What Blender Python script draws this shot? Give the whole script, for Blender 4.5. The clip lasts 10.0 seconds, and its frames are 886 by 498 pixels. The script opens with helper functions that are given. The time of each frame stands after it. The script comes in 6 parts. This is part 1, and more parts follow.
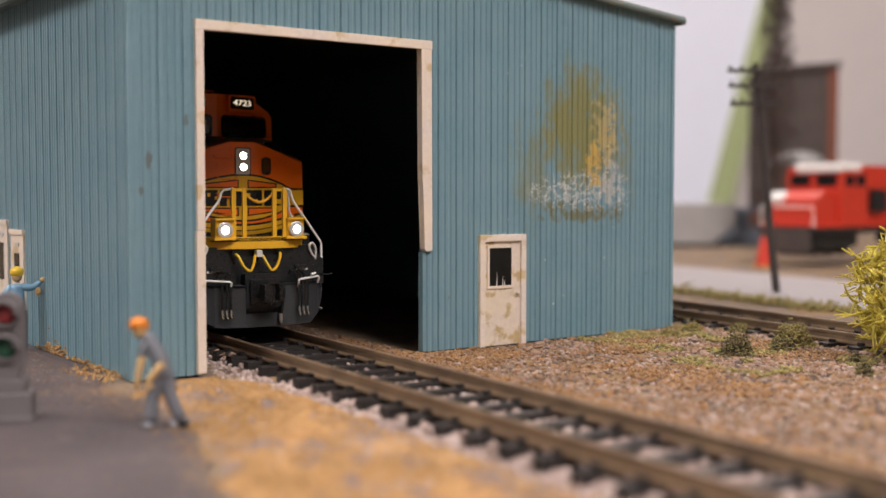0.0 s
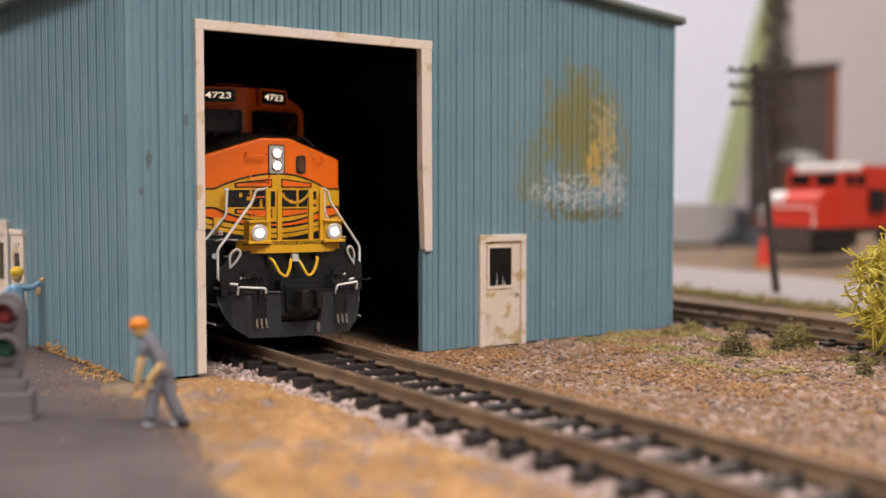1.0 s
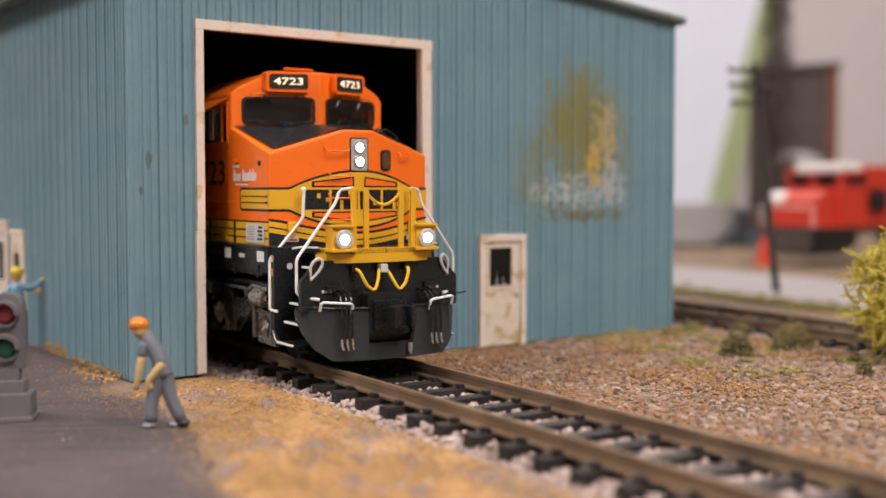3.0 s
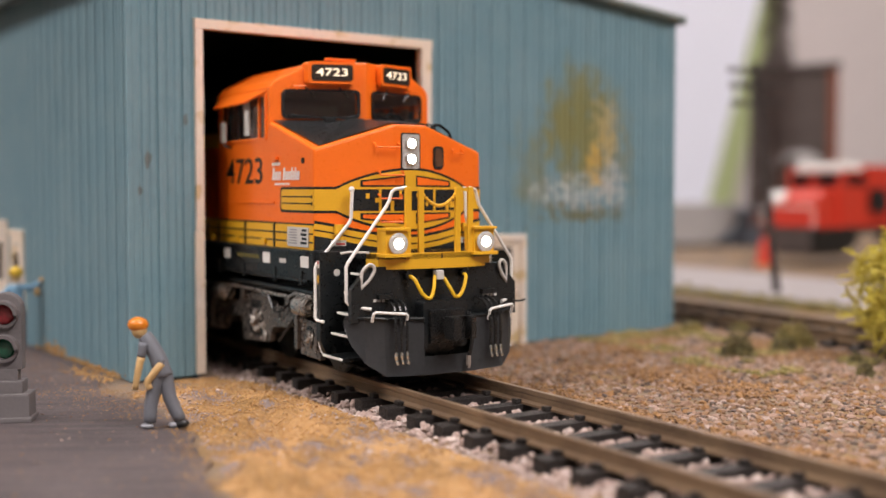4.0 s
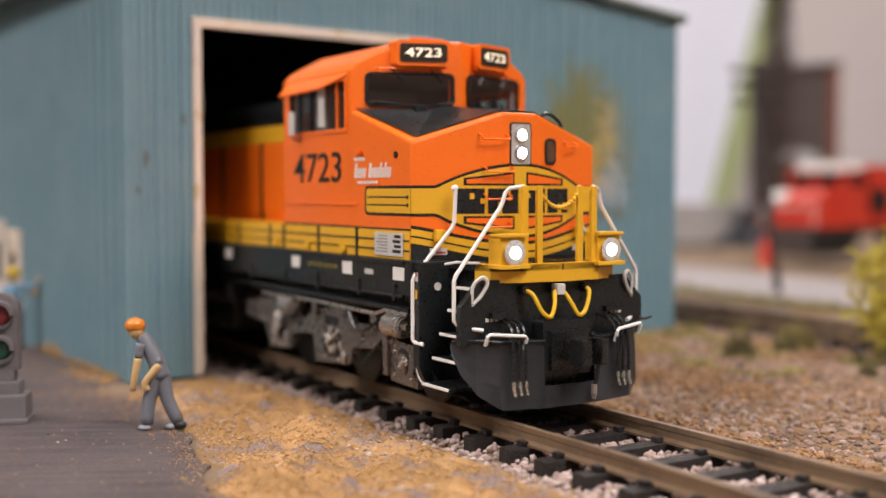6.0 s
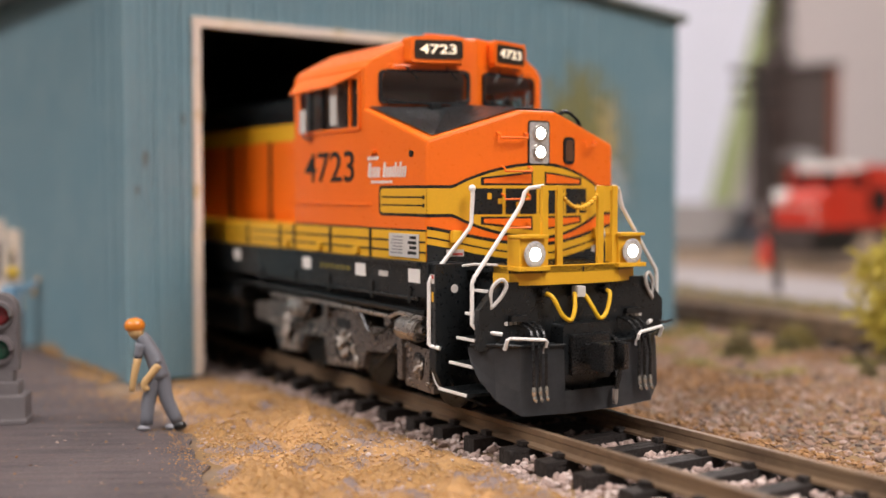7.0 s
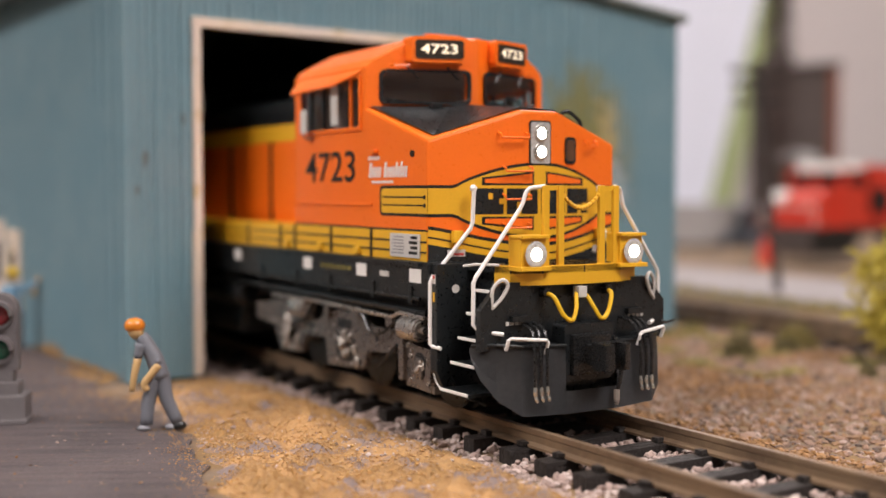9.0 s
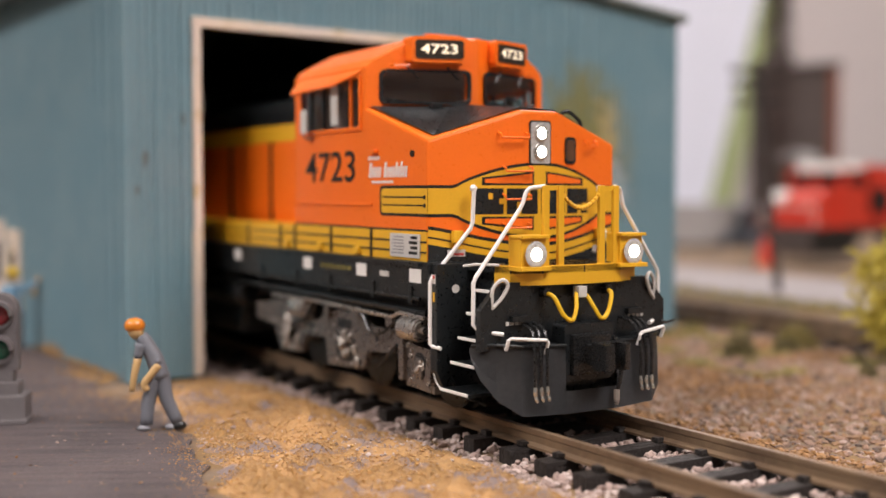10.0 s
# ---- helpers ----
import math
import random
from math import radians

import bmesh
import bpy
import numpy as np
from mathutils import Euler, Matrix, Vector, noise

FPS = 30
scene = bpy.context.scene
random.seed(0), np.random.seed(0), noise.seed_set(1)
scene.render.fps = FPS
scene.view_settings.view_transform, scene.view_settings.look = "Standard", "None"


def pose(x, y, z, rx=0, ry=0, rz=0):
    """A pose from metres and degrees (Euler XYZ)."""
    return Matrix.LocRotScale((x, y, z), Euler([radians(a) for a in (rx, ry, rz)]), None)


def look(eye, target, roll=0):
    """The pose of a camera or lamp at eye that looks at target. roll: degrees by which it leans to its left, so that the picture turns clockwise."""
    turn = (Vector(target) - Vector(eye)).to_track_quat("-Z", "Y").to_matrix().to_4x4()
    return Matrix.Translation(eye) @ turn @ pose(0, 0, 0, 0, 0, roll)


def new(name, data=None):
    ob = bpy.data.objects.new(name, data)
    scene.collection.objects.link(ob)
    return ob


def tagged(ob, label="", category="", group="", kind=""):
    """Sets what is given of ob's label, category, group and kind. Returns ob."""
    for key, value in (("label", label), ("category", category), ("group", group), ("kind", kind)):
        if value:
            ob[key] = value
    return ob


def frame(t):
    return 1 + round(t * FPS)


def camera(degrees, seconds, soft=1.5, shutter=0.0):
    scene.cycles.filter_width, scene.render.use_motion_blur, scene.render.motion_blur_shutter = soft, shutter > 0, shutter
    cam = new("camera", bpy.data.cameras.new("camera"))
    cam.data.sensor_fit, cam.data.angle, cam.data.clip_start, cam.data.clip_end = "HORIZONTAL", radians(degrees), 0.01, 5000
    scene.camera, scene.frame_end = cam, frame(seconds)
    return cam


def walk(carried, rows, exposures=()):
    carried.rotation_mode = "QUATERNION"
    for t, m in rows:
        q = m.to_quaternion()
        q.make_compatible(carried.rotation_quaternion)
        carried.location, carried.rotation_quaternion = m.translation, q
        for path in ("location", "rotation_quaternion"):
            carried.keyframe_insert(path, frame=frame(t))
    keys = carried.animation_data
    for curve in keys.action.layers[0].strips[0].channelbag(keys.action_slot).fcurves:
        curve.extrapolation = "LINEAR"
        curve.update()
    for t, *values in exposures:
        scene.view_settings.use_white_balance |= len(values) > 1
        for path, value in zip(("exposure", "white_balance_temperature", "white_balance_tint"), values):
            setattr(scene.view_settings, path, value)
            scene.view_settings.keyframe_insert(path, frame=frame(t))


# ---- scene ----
# All lengths below are in millimetres of the model (HO, 1:87) and become metres through MM.
MM = 0.001

# ---------------------------------------------------------------- camera
YAW, PITCH = radians(32.042), radians(-2.886)
AHEAD = Vector((math.sin(YAW) * math.cos(PITCH), math.cos(YAW) * math.cos(PITCH), math.sin(PITCH)))
EYE = Vector((-104.0, -138.85, 32.88))


def eye_pose(push):
    """The tripod camera, slid forward by push millimetres."""
    e = (EYE + AHEAD * push) * MM
    return look(e, e + AHEAD)


cam = camera(42.36, 10.0, soft=1.5)
walk(cam, [(0.0, eye_pose(0)), (2.7, eye_pose(0)), (3.8, eye_pose(0.5)), (4.5, eye_pose(0.9)), (5.0, eye_pose(1.5)),
           (5.5, eye_pose(1.9)), (7.0, eye_pose(2.5)), (7.5, eye_pose(2.5)), (10.0, eye_pose(2.5))])

# ---------------------------------------------------------------- room light
world = bpy.data.worlds.new("room_air")
scene.world = world
world.use_nodes = True
world.node_tree.nodes["Background"].inputs[0].default_value = (0.75, 0.82, 1.0, 1)
world.node_tree.nodes["Background"].inputs[1].default_value = 0.05
scene.view_settings.exposure = -0.05


def ceiling_lamp(x, y, z, sx, sy, watts, colour=(1.0, 0.928, 0.935)):
    data = bpy.data.lights.new("ceiling_lamp", "AREA")
    data.shape, data.size, data.size_y, data.energy, data.color = "RECTANGLE", sx, sy, watts, colour
    ob = new("ceiling_lamp", data)
    ob.location = (x, y, z)
    return ob


LAMPS = [(-1.7, 0.35, 0.9, 1.6, 62), (0.2, -1.35, 0.9, 1.1, 56), (0.0, 0.0, 1.2, 0.3, 5), (1.3, 1.1, 1.2, 0.3, 18)]
CEILING = 1.60
for lx, ly, lw, ld, watts in LAMPS:
    ceiling_lamp(lx, ly, CEILING - 0.045, lw, ld, watts)


# ---------------------------------------------------------------- materials
def material(name, base, rough=0.6, metal=0.0, vary=0.15, grain=0.25, bump=0.1, tint=None, spots=None, coat=0.0, each=0.0):
    """Two scales of colour change (grain in mm), fine relief, and optional patches of a second colour.
    tint: colour that the broad variation leans to; spots: (colour, size mm, amount 0..1); each: change from object to object."""
    m = bpy.data.materials.new(name)
    m.use_nodes = True
    n, l = m.node_tree.nodes, m.node_tree.links
    b = n["Principled BSDF"]
    b.inputs["Roughness"].default_value, b.inputs["Metallic"].default_value = rough, metal
    b.inputs["Coat Weight"].default_value = coat
    co = n.new("ShaderNodeTexCoord")
    mp = n.new("ShaderNodeVectorMath")
    mp.operation = "SCALE"
    mp.inputs["Scale"].default_value = 1000.0
    l.new(co.outputs["Object"], mp.inputs[0])

    def noise_of(scale, detail=4.0):
        t = n.new("ShaderNodeTexNoise")
        t.inputs["Scale"].default_value, t.inputs["Detail"].default_value = scale, detail
        l.new(mp.outputs[0], t.inputs["Vector"])
        return t

    def mix(fac, a, bb, kind="MIX"):
        x = n.new("ShaderNodeMix")
        x.data_type, x.blend_type = "RGBA", kind
        if hasattr(fac, "links"):
            l.new(fac, x.inputs[0])
        else:
            x.inputs[0].default_value = fac
        for k, s in ((6, a), (7, bb)):
            if hasattr(s, "links"):
                l.new(s, x.inputs[k])
            else:
                x.inputs[k].default_value = (*s, 1)
        return x.outputs[2]

    def ramp(src, lo, hi, a=0.0, bb=1.0):
        r = n.new("ShaderNodeMapRange")
        for k, v in zip((1, 2, 3, 4), (lo, hi, a, bb)):
            r.inputs[k].default_value = v
        l.new(src, r.inputs[0])
        return r.outputs[0]

    fine, broad = noise_of(1.0 / grain), noise_of(0.09, 3.0)
    dark = tuple(c * (1 - vary) for c in base)
    lite = tuple(min(1, c * (1 + vary * 0.7)) for c in (tint or base))
    colour = mix(ramp(fine.outputs[0], 0.3, 0.7), dark, base)
    colour = mix(ramp(broad.outputs[0], 0.35, 0.75, 0, 0.8), colour, lite)
    if spots:
        sc, size, amount = spots
        sp = noise_of(1.0 / size, 5.0)
        colour = mix(ramp(sp.outputs[0], 0.62 - 0.3 * amount, 0.70 - 0.3 * amount), colour, sc)
    if each:
        info = n.new("ShaderNodeObjectInfo")
        hue = n.new("ShaderNodeHueSaturation")
        l.new(ramp(info.outputs["Random"], 0, 1, 1 - each, 1 + each), hue.inputs["Value"])
        l.new(colour, hue.inputs["Color"])
        colour = hue.outputs[0]
    l.new(colour, b.inputs["Base Color"])
    l.new(ramp(fine.outputs[0], 0.3, 0.7, max(0.02, rough - 0.08), min(1, rough + 0.08)), b.inputs["Roughness"])
    if bump:
        bp = n.new("ShaderNodeBump")
        bp.inputs["Strength"].default_value, bp.inputs["Distance"].default_value = bump, 0.00025
        l.new(fine.outputs[0], bp.inputs["Height"])
        l.new(bp.outputs[0], b.inputs["Normal"])
    return m


def glowing(name, colour, strength):
    m = bpy.data.materials.new(name)
    m.use_nodes = True
    b = m.node_tree.nodes["Principled BSDF"]
    b.inputs["Base Color"].default_value = (*colour, 1)
    b.inputs["Emission Color"].default_value = (*colour, 1)
    b.inputs["Emission Strength"].default_value = strength
    return m


def glass(name, tint=(0.05, 0.05, 0.05), rough=0.03):
    m = bpy.data.materials.new(name)
    m.use_nodes = True
    b = m.node_tree.nodes["Principled BSDF"]
    b.inputs["Base Color"].default_value = (*tint, 1)
    b.inputs["Roughness"].default_value = rough
    b.inputs["Transmission Weight"].default_value = 1.0
    b.inputs["IOR"].default_value = 1.4
    return m


SHED_BLUE = material("shed_blue", (0.155, 0.268, 0.312), 0.42, vary=0.12, grain=1.6, bump=0.05, tint=(0.172, 0.265, 0.295))
ROOF_GREEN = material("roof_green", (0.125, 0.17, 0.17), 0.7, vary=0.3, grain=1.2, tint=(0.17, 0.19, 0.17), spots=((0.20, 0.17, 0.12), 4.0, 0.15))
TRIM_CREAM = material("trim_cream", (0.72, 0.62, 0.54), 0.55, vary=0.12, grain=0.8, bump=0.08, tint=(0.70, 0.57, 0.42), spots=((0.56, 0.42, 0.24), 5.0, 0.13))
DOOR_CREAM = material("door_cream", (0.70, 0.60, 0.50), 0.5, vary=0.14, grain=1.2, bump=0.1, tint=(0.66, 0.53, 0.36), spots=((0.46, 0.33, 0.16), 4.5, 0.28))
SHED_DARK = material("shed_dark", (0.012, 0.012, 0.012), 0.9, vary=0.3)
ORANGE = material("loco_orange", (0.88, 0.16, 0.009), 0.34, vary=0.05, grain=0.4, bump=0.0, coat=0.2)
YELLOW = material("loco_yellow", (0.72, 0.385, 0.02), 0.36, vary=0.06, grain=0.4, bump=0.0)
BLACK = material("loco_black", (0.011, 0.013, 0.014), 0.32, vary=0.25, grain=0.5, bump=0.0)
PLOW_GREY = material("plow_grey", (0.08, 0.081, 0.085), 0.36, vary=0.2, grain=0.7, bump=0.05)
WHITE = material("white_paint", (0.75, 0.72, 0.68), 0.45, vary=0.06, grain=0.5)
TRUCK = material("truck_silver", (0.22, 0.19, 0.17), 0.3, 0.75, vary=0.4, grain=0.9, bump=0.35)
STEEL = material("steel_bright", (0.55, 0.51, 0.47), 0.3, 0.85, vary=0.12, grain=0.9, bump=0.02)
RAIL = material("rail_brass_brown", (0.18, 0.118, 0.075), 0.4, 0.3, vary=0.4, grain=0.8, bump=0.1, tint=(0.235, 0.16, 0.095))
TIE = material("tie_black", (0.017, 0.0135, 0.012), 0.5, vary=0.5, grain=0.45, bump=1.0, spots=((0.06, 0.042, 0.03), 2.0, 0.1), each=0.25)
for mm in (TIE,):
    mm.node_tree.nodes["Principled BSDF"].inputs["Specular IOR Level"].default_value = 0.3
LAMP_GLOW = glowing("lamp_glow", (1.0, 0.93, 0.80), 12.0)
DIFFUSER = glowing("diffuser_glow", (1.0, 0.94, 0.86), 3.0)
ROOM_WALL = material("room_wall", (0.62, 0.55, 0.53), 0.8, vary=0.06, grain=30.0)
# for the walls out of view: kept dark so little light bounces into the shed
ROOM_LOW_BOUNCE = material("room_wall_low_bounce", (0.11, 0.105, 0.10), 0.8, vary=0.08, grain=30.0)
ROOM_CEILING = material("room_ceiling", (0.75, 0.73, 0.70), 0.9, vary=0.06, grain=20.0)
CLEAR_GLASS = glass("clear_window_glass", (0.82, 0.80, 0.77), 0.02)
CAB_INSIDE = material("cab_inside_brown", (0.5, 0.41, 0.36), 0.7, vary=0.25, grain=2.0)
CASTING = material("rough_casting", (0.40, 0.36, 0.32), 0.48, 0.65, vary=0.5, grain=0.5, bump=0.8)
LAMP_SILVER = material("lamp_silver_paint", (0.58, 0.56, 0.53), 0.3, 0.35, vary=0.1)
DARK_GLASS = material("dark_window_glass", (0.012, 0.012, 0.013), 0.1, vary=0.3, grain=2.0, bump=0.0)
DARK_GLASS.node_tree.nodes["Principled BSDF"].inputs["Specular IOR Level"].default_value = 0.25
RUBBER = material("black_rubber", (0.012, 0.012, 0.012), 0.28, vary=0.3)
YELLOW_HOSE = material("yellow_hose", (0.72, 0.42, 0.015), 0.4, vary=0.1)
NUMBER_GLOW = glowing("number_glow", (1.0, 0.84, 0.62), 0.85)
NUMBER_BACK = material("number_board_black", (0.03, 0.02, 0.013), 0.3, vary=0.2)
CHROME = material("reflector_chrome", (0.7, 0.68, 0.62), 0.18, 0.95, vary=0.1)
LABEL_GREY = material("label_grey", (0.55, 0.52, 0.48), 0.6, vary=0.1, grain=0.6)
DECAL_RED = material("decal_red", (0.5, 0.04, 0.03), 0.5)
GREY_SEAT = material("seat_grey", (0.24, 0.23, 0.23), 0.6)


# ---------------------------------------------------------------- mesh helpers
def part(name, bm, mat, parent=None, label="", kind=""):
    """One bmesh, drawn in millimetres, as one mesh object."""
    bmesh.ops.scale(bm, vec=(MM, MM, MM), verts=bm.verts)
    bmesh.ops.recalc_face_normals(bm, faces=bm.faces)
    me = bpy.data.meshes.new(name)
    bm.to_mesh(me)
    bm.free()
    for mm in (mat if isinstance(mat, (list, tuple)) else [mat]):
        me.materials.append(mm)
    ob = new(name, me)
    if parent:
        ob.parent = parent
    return tagged(ob, label, kind=kind)


def thing(name, x, y, z, label, category, group="", kind="", rz=0):
    ob = new(name)
    ob.empty_display_size = 0.005
    ob.matrix_basis = pose(x * MM, y * MM, z * MM, 0, 0, rz)
    return tagged(ob, label, category, group, kind)


def box(bm, x0, x1, y0, y1, z0, z1, bev=0.0):
    m = Matrix.LocRotScale(((x0 + x1) / 2, (y0 + y1) / 2, (z0 + z1) / 2), None, (abs(x1 - x0), abs(y1 - y0), abs(z1 - z0)))
    vs = bmesh.ops.create_cube(bm, size=1.0, matrix=m)["verts"]
    if bev:
        es = {e for v in vs for e in v.link_edges}
        bmesh.ops.bevel(bm, geom=list(es), offset=bev, segments=2, affect="EDGES", profile=0.7)
    return bm


def a_box(*a, **k):
    return box(bmesh.new(), *a, **k)


def prism(bm, loop, axis, lo, hi, bev=0.0):
    """A closed 2D loop pushed out along an axis: x gives (y, z) loops, y gives (x, z), z gives (x, y)."""
    def at(p, h):
        return {"x": (h, p[0], p[1]), "y": (p[0], h, p[1]), "z": (p[0], p[1], h)}[axis]
    a = [bm.verts.new(at(p, lo)) for p in loop]
    b = [bm.verts.new(at(p, hi)) for p in loop]
    fs = [bm.faces.new(a), bm.faces.new(b)]
    for i in range(len(loop)):
        j = (i + 1) % len(loop)
        fs.append(bm.faces.new((a[i], a[j], b[j], b[i])))
    if bev:
        bmesh.ops.bevel(bm, geom=list({e for f in fs for e in f.edges}), offset=bev, segments=2, affect="EDGES", profile=0.7)
    return bm


def solid(bm, pts, faces):
    vs = [bm.verts.new(p) for p in pts]
    for f in faces:
        bm.faces.new([vs[i] for i in f])
    return bm


def tube(bm, pts, r, sides=8, closed=False):
    """A round bar along points."""
    pts = [Vector(p) for p in pts]
    rings, up = [], None
    for i, p in enumerate(pts):
        d = (pts[min(i + 1, len(pts) - 1)] - pts[max(i - 1, 0)]).normalized()
        if up is None:
            up = d.orthogonal().normalized()
        up = (up - d * up.dot(d)).normalized()
        s = d.cross(up)
        rr = r[i] if isinstance(r, (list, tuple)) else r
        rings.append([bm.verts.new(p + (up * math.cos(a) + s * math.sin(a)) * rr) for a in (math.tau * k / sides for k in range(sides))])
    for a, b in zip(rings, rings[1:]):
        for k in range(sides):
            j = (k + 1) % sides
            bm.faces.new((a[k], a[j], b[j], b[k]))
    bm.faces.new(rings[0])
    bm.faces.new(rings[-1])
    return bm


def smooth_path(pts, n=6):
    """A Catmull-Rom run through points."""
    pts = [Vector(p) for p in pts]
    q = [pts[0] * 2 - pts[1], *pts, pts[-1] * 2 - pts[-2]]
    out = []
    for i in range(1, len(q) - 2):
        a, b, c, d = q[i - 1:i + 3]
        for k in range(n):
            t = k / n
            out.append(0.5 * (2 * b + (c - a) * t + (2 * a - 5 * b + 4 * c - d) * t * t + (3 * b - a - 3 * c + d) * t ** 3))
    return out + [pts[-1]]


def disc(bm, centre, axis, r, depth, sides=16, bev=0.0):
    c, ax = Vector(centre), Vector(axis).normalized()
    m = Matrix.Translation(c) @ ax.to_track_quat("Z", "Y").to_matrix().to_4x4()
    vs = bmesh.ops.create_cone(bm, cap_ends=True, segments=sides, radius1=r, radius2=r, depth=depth, matrix=m)["verts"]
    if bev:
        es = [e for e in {e for v in vs for e in v.link_edges} if len(e.link_faces) == 2 and any(len(f.verts) > 4 for f in e.link_faces)]
        bmesh.ops.bevel(bm, geom=es, offset=bev, segments=2, affect="EDGES")
    return bm


def ball(bm, centre, r, scale=(1, 1, 1), sub=2):
    m = Matrix.LocRotScale(Vector(centre), None, Vector(scale))
    bmesh.ops.create_icosphere(bm, subdivisions=sub, radius=r, matrix=m)
    return bm


GROUND_Z = -4.5


# ---------------------------------------------------------------- scatter of small lumps
def lump_shapes(rng, n=8):
    g = (1 + 5 ** 0.5) / 2
    v = np.array([(-1, g, 0), (1, g, 0), (-1, -g, 0), (1, -g, 0), (0, -1, g), (0, 1, g), (0, -1, -g), (0, 1, -g), (g, 0, -1), (g, 0, 1), (-g, 0, -1), (-g, 0, 1)]) / 1.9
    f = np.array([(0, 11, 5), (0, 5, 1), (0, 1, 7), (0, 7, 10), (0, 10, 11), (1, 5, 9), (5, 11, 4), (11, 10, 2), (10, 7, 6), (7, 1, 8),
                  (3, 9, 4), (3, 4, 2), (3, 2, 6), (3, 6, 8), (3, 8, 9), (4, 9, 5), (2, 4, 11), (6, 2, 10), (8, 6, 7), (9, 8, 1)])
    return [v * rng.uniform(0.62, 1.25, (12, 1)) * rng.uniform(0.7, 1.2, (1, 3)) for _ in range(n)], f


def scatter(name, centres, sizes, mat, parent=None, flat=0.75, label="", kind="stuff", category="", seed=1, axis=2):
    """Many small lumps joined into one mesh; centres and sizes in millimetres."""
    rng = np.random.default_rng(seed)
    shapes, f = lump_shapes(rng)
    vs, fs = [], []
    for i, (c, s) in enumerate(zip(np.asarray(centres), np.asarray(sizes))):
        v = shapes[rng.integers(len(shapes))]
        q = rng.normal(size=4)
        a, b, cc, d = q / np.linalg.norm(q)
        r = np.array([[1 - 2 * (cc * cc + d * d), 2 * (b * cc - a * d), 2 * (b * d + a * cc)], [2 * (b * cc + a * d), 1 - 2 * (b * b + d * d), 2 * (cc * d - a * b)],
                      [2 * (b * d - a * cc), 2 * (cc * d + a * b), 1 - 2 * (b * b + cc * cc)]])
        w = v @ r.T
        w[:, axis] *= flat
        vs.append(w * s + c)
        fs.append(f + 12 * i)
    me = bpy.data.meshes.new(name)
    me.from_pydata((np.concatenate(vs) * MM).tolist(), [], np.concatenate(fs).tolist())
    me.materials.append(mat)
    ob = new(name, me)
    if parent:
        ob.parent = parent
    return tagged(ob, label, category, kind=kind)


def island_material(name, colours, rough=0.85, grain=0.3, bump=0.3):
    """A different colour for every lump, with grain."""
    m = material(name, (0.5, 0.5, 0.5), rough, vary=0.3, grain=grain, bump=bump)
    n, l = m.node_tree.nodes, m.node_tree.links
    b = n["Principled BSDF"]
    old = b.inputs["Base Color"].links[0].from_socket
    geo, ramp, mx = n.new("ShaderNodeNewGeometry"), n.new("ShaderNodeValToRGB"), n.new("ShaderNodeMix")
    ramp.color_ramp.interpolation = "CONSTANT"
    e = ramp.color_ramp.elements
    while len(e) < len(colours):
        e.new(0.5)
    for k, (el, c) in enumerate(zip(e, colours)):
        el.position, el.color = k / len(colours), (*c, 1)
    mx.data_type, mx.blend_type = "RGBA", "OVERLAY"
    mx.inputs[0].default_value = 0.5
    l.new(geo.outputs["Random Per Island"], ramp.inputs[0])
    l.new(ramp.outputs[0], mx.inputs[6])
    l.new(old, mx.inputs[7])
    l.new(mx.outputs[2], b.inputs["Base Color"])
    return m


GROUND = material("ground_earth", (0.15, 0.105, 0.075), 0.95, vary=0.4, grain=0.9, bump=0.6, tint=(0.19, 0.135, 0.085), spots=((0.20, 0.12, 0.05), 14.0, 0.35))
SAND = material("ochre_turf", (0.35, 0.195, 0.07), 0.95, vary=0.5, grain=0.6, bump=1.0, tint=(0.40, 0.23, 0.10), spots=((0.20, 0.15, 0.135), 8.0, 0.3))
ASPHALT = material("asphalt_grey", (0.05, 0.04, 0.043), 0.66, vary=0.4, grain=0.5, bump=0.5, tint=(0.075, 0.06, 0.06), spots=((0.13, 0.095, 0.07), 2.0, 0.03))


def streak(m, degrees, along, across, dark):
    """Fine parallel scratches over a material's colour and relief; scales per millimetre."""
    n, l = m.node_tree.nodes, m.node_tree.links
    b = n["Principled BSDF"]
    old = b.inputs["Base Color"].links[0].from_socket
    co, turn, mp, t, r, x = (n.new("ShaderNode" + k) for k in ("TexCoord", "Mapping", "Mapping", "TexNoise", "MapRange", "Mix"))
    turn.inputs["Rotation"].default_value = (0, 0, radians(degrees))
    mp.inputs["Scale"].default_value = (1000 * along, 1000 * across, 300)
    l.new(co.outputs["Object"], turn.inputs[0])
    l.new(turn.outputs[0], mp.inputs[0])
    l.new(mp.outputs[0], t.inputs["Vector"])
    t.inputs["Scale"].default_value, t.inputs["Detail"].default_value = 1.0, 6.0
    for k, v in zip((1, 2, 3, 4), (0.35, 0.7, 0.0, 1.0)):
        r.inputs[k].default_value = v
    l.new(t.outputs[0], r.inputs[0])
    x.data_type, x.blend_type = "RGBA", "MIX"
    l.new(r.outputs[0], x.inputs[0])
    l.new(old, x.inputs[6])
    x.inputs[7].default_value = (*dark, 1)
    l.new(x.outputs[2], b.inputs["Base Color"])
    bump = n.new("ShaderNodeBump")
    bump.inputs["Strength"].default_value, bump.inputs["Distance"].default_value = 0.6, 0.0003
    l.new(t.outputs[0], bump.inputs["Height"])
    l.new(b.inputs["Normal"].links[0].from_socket, bump.inputs["Normal"])
    l.new(bump.outputs[0], b.inputs["Normal"])


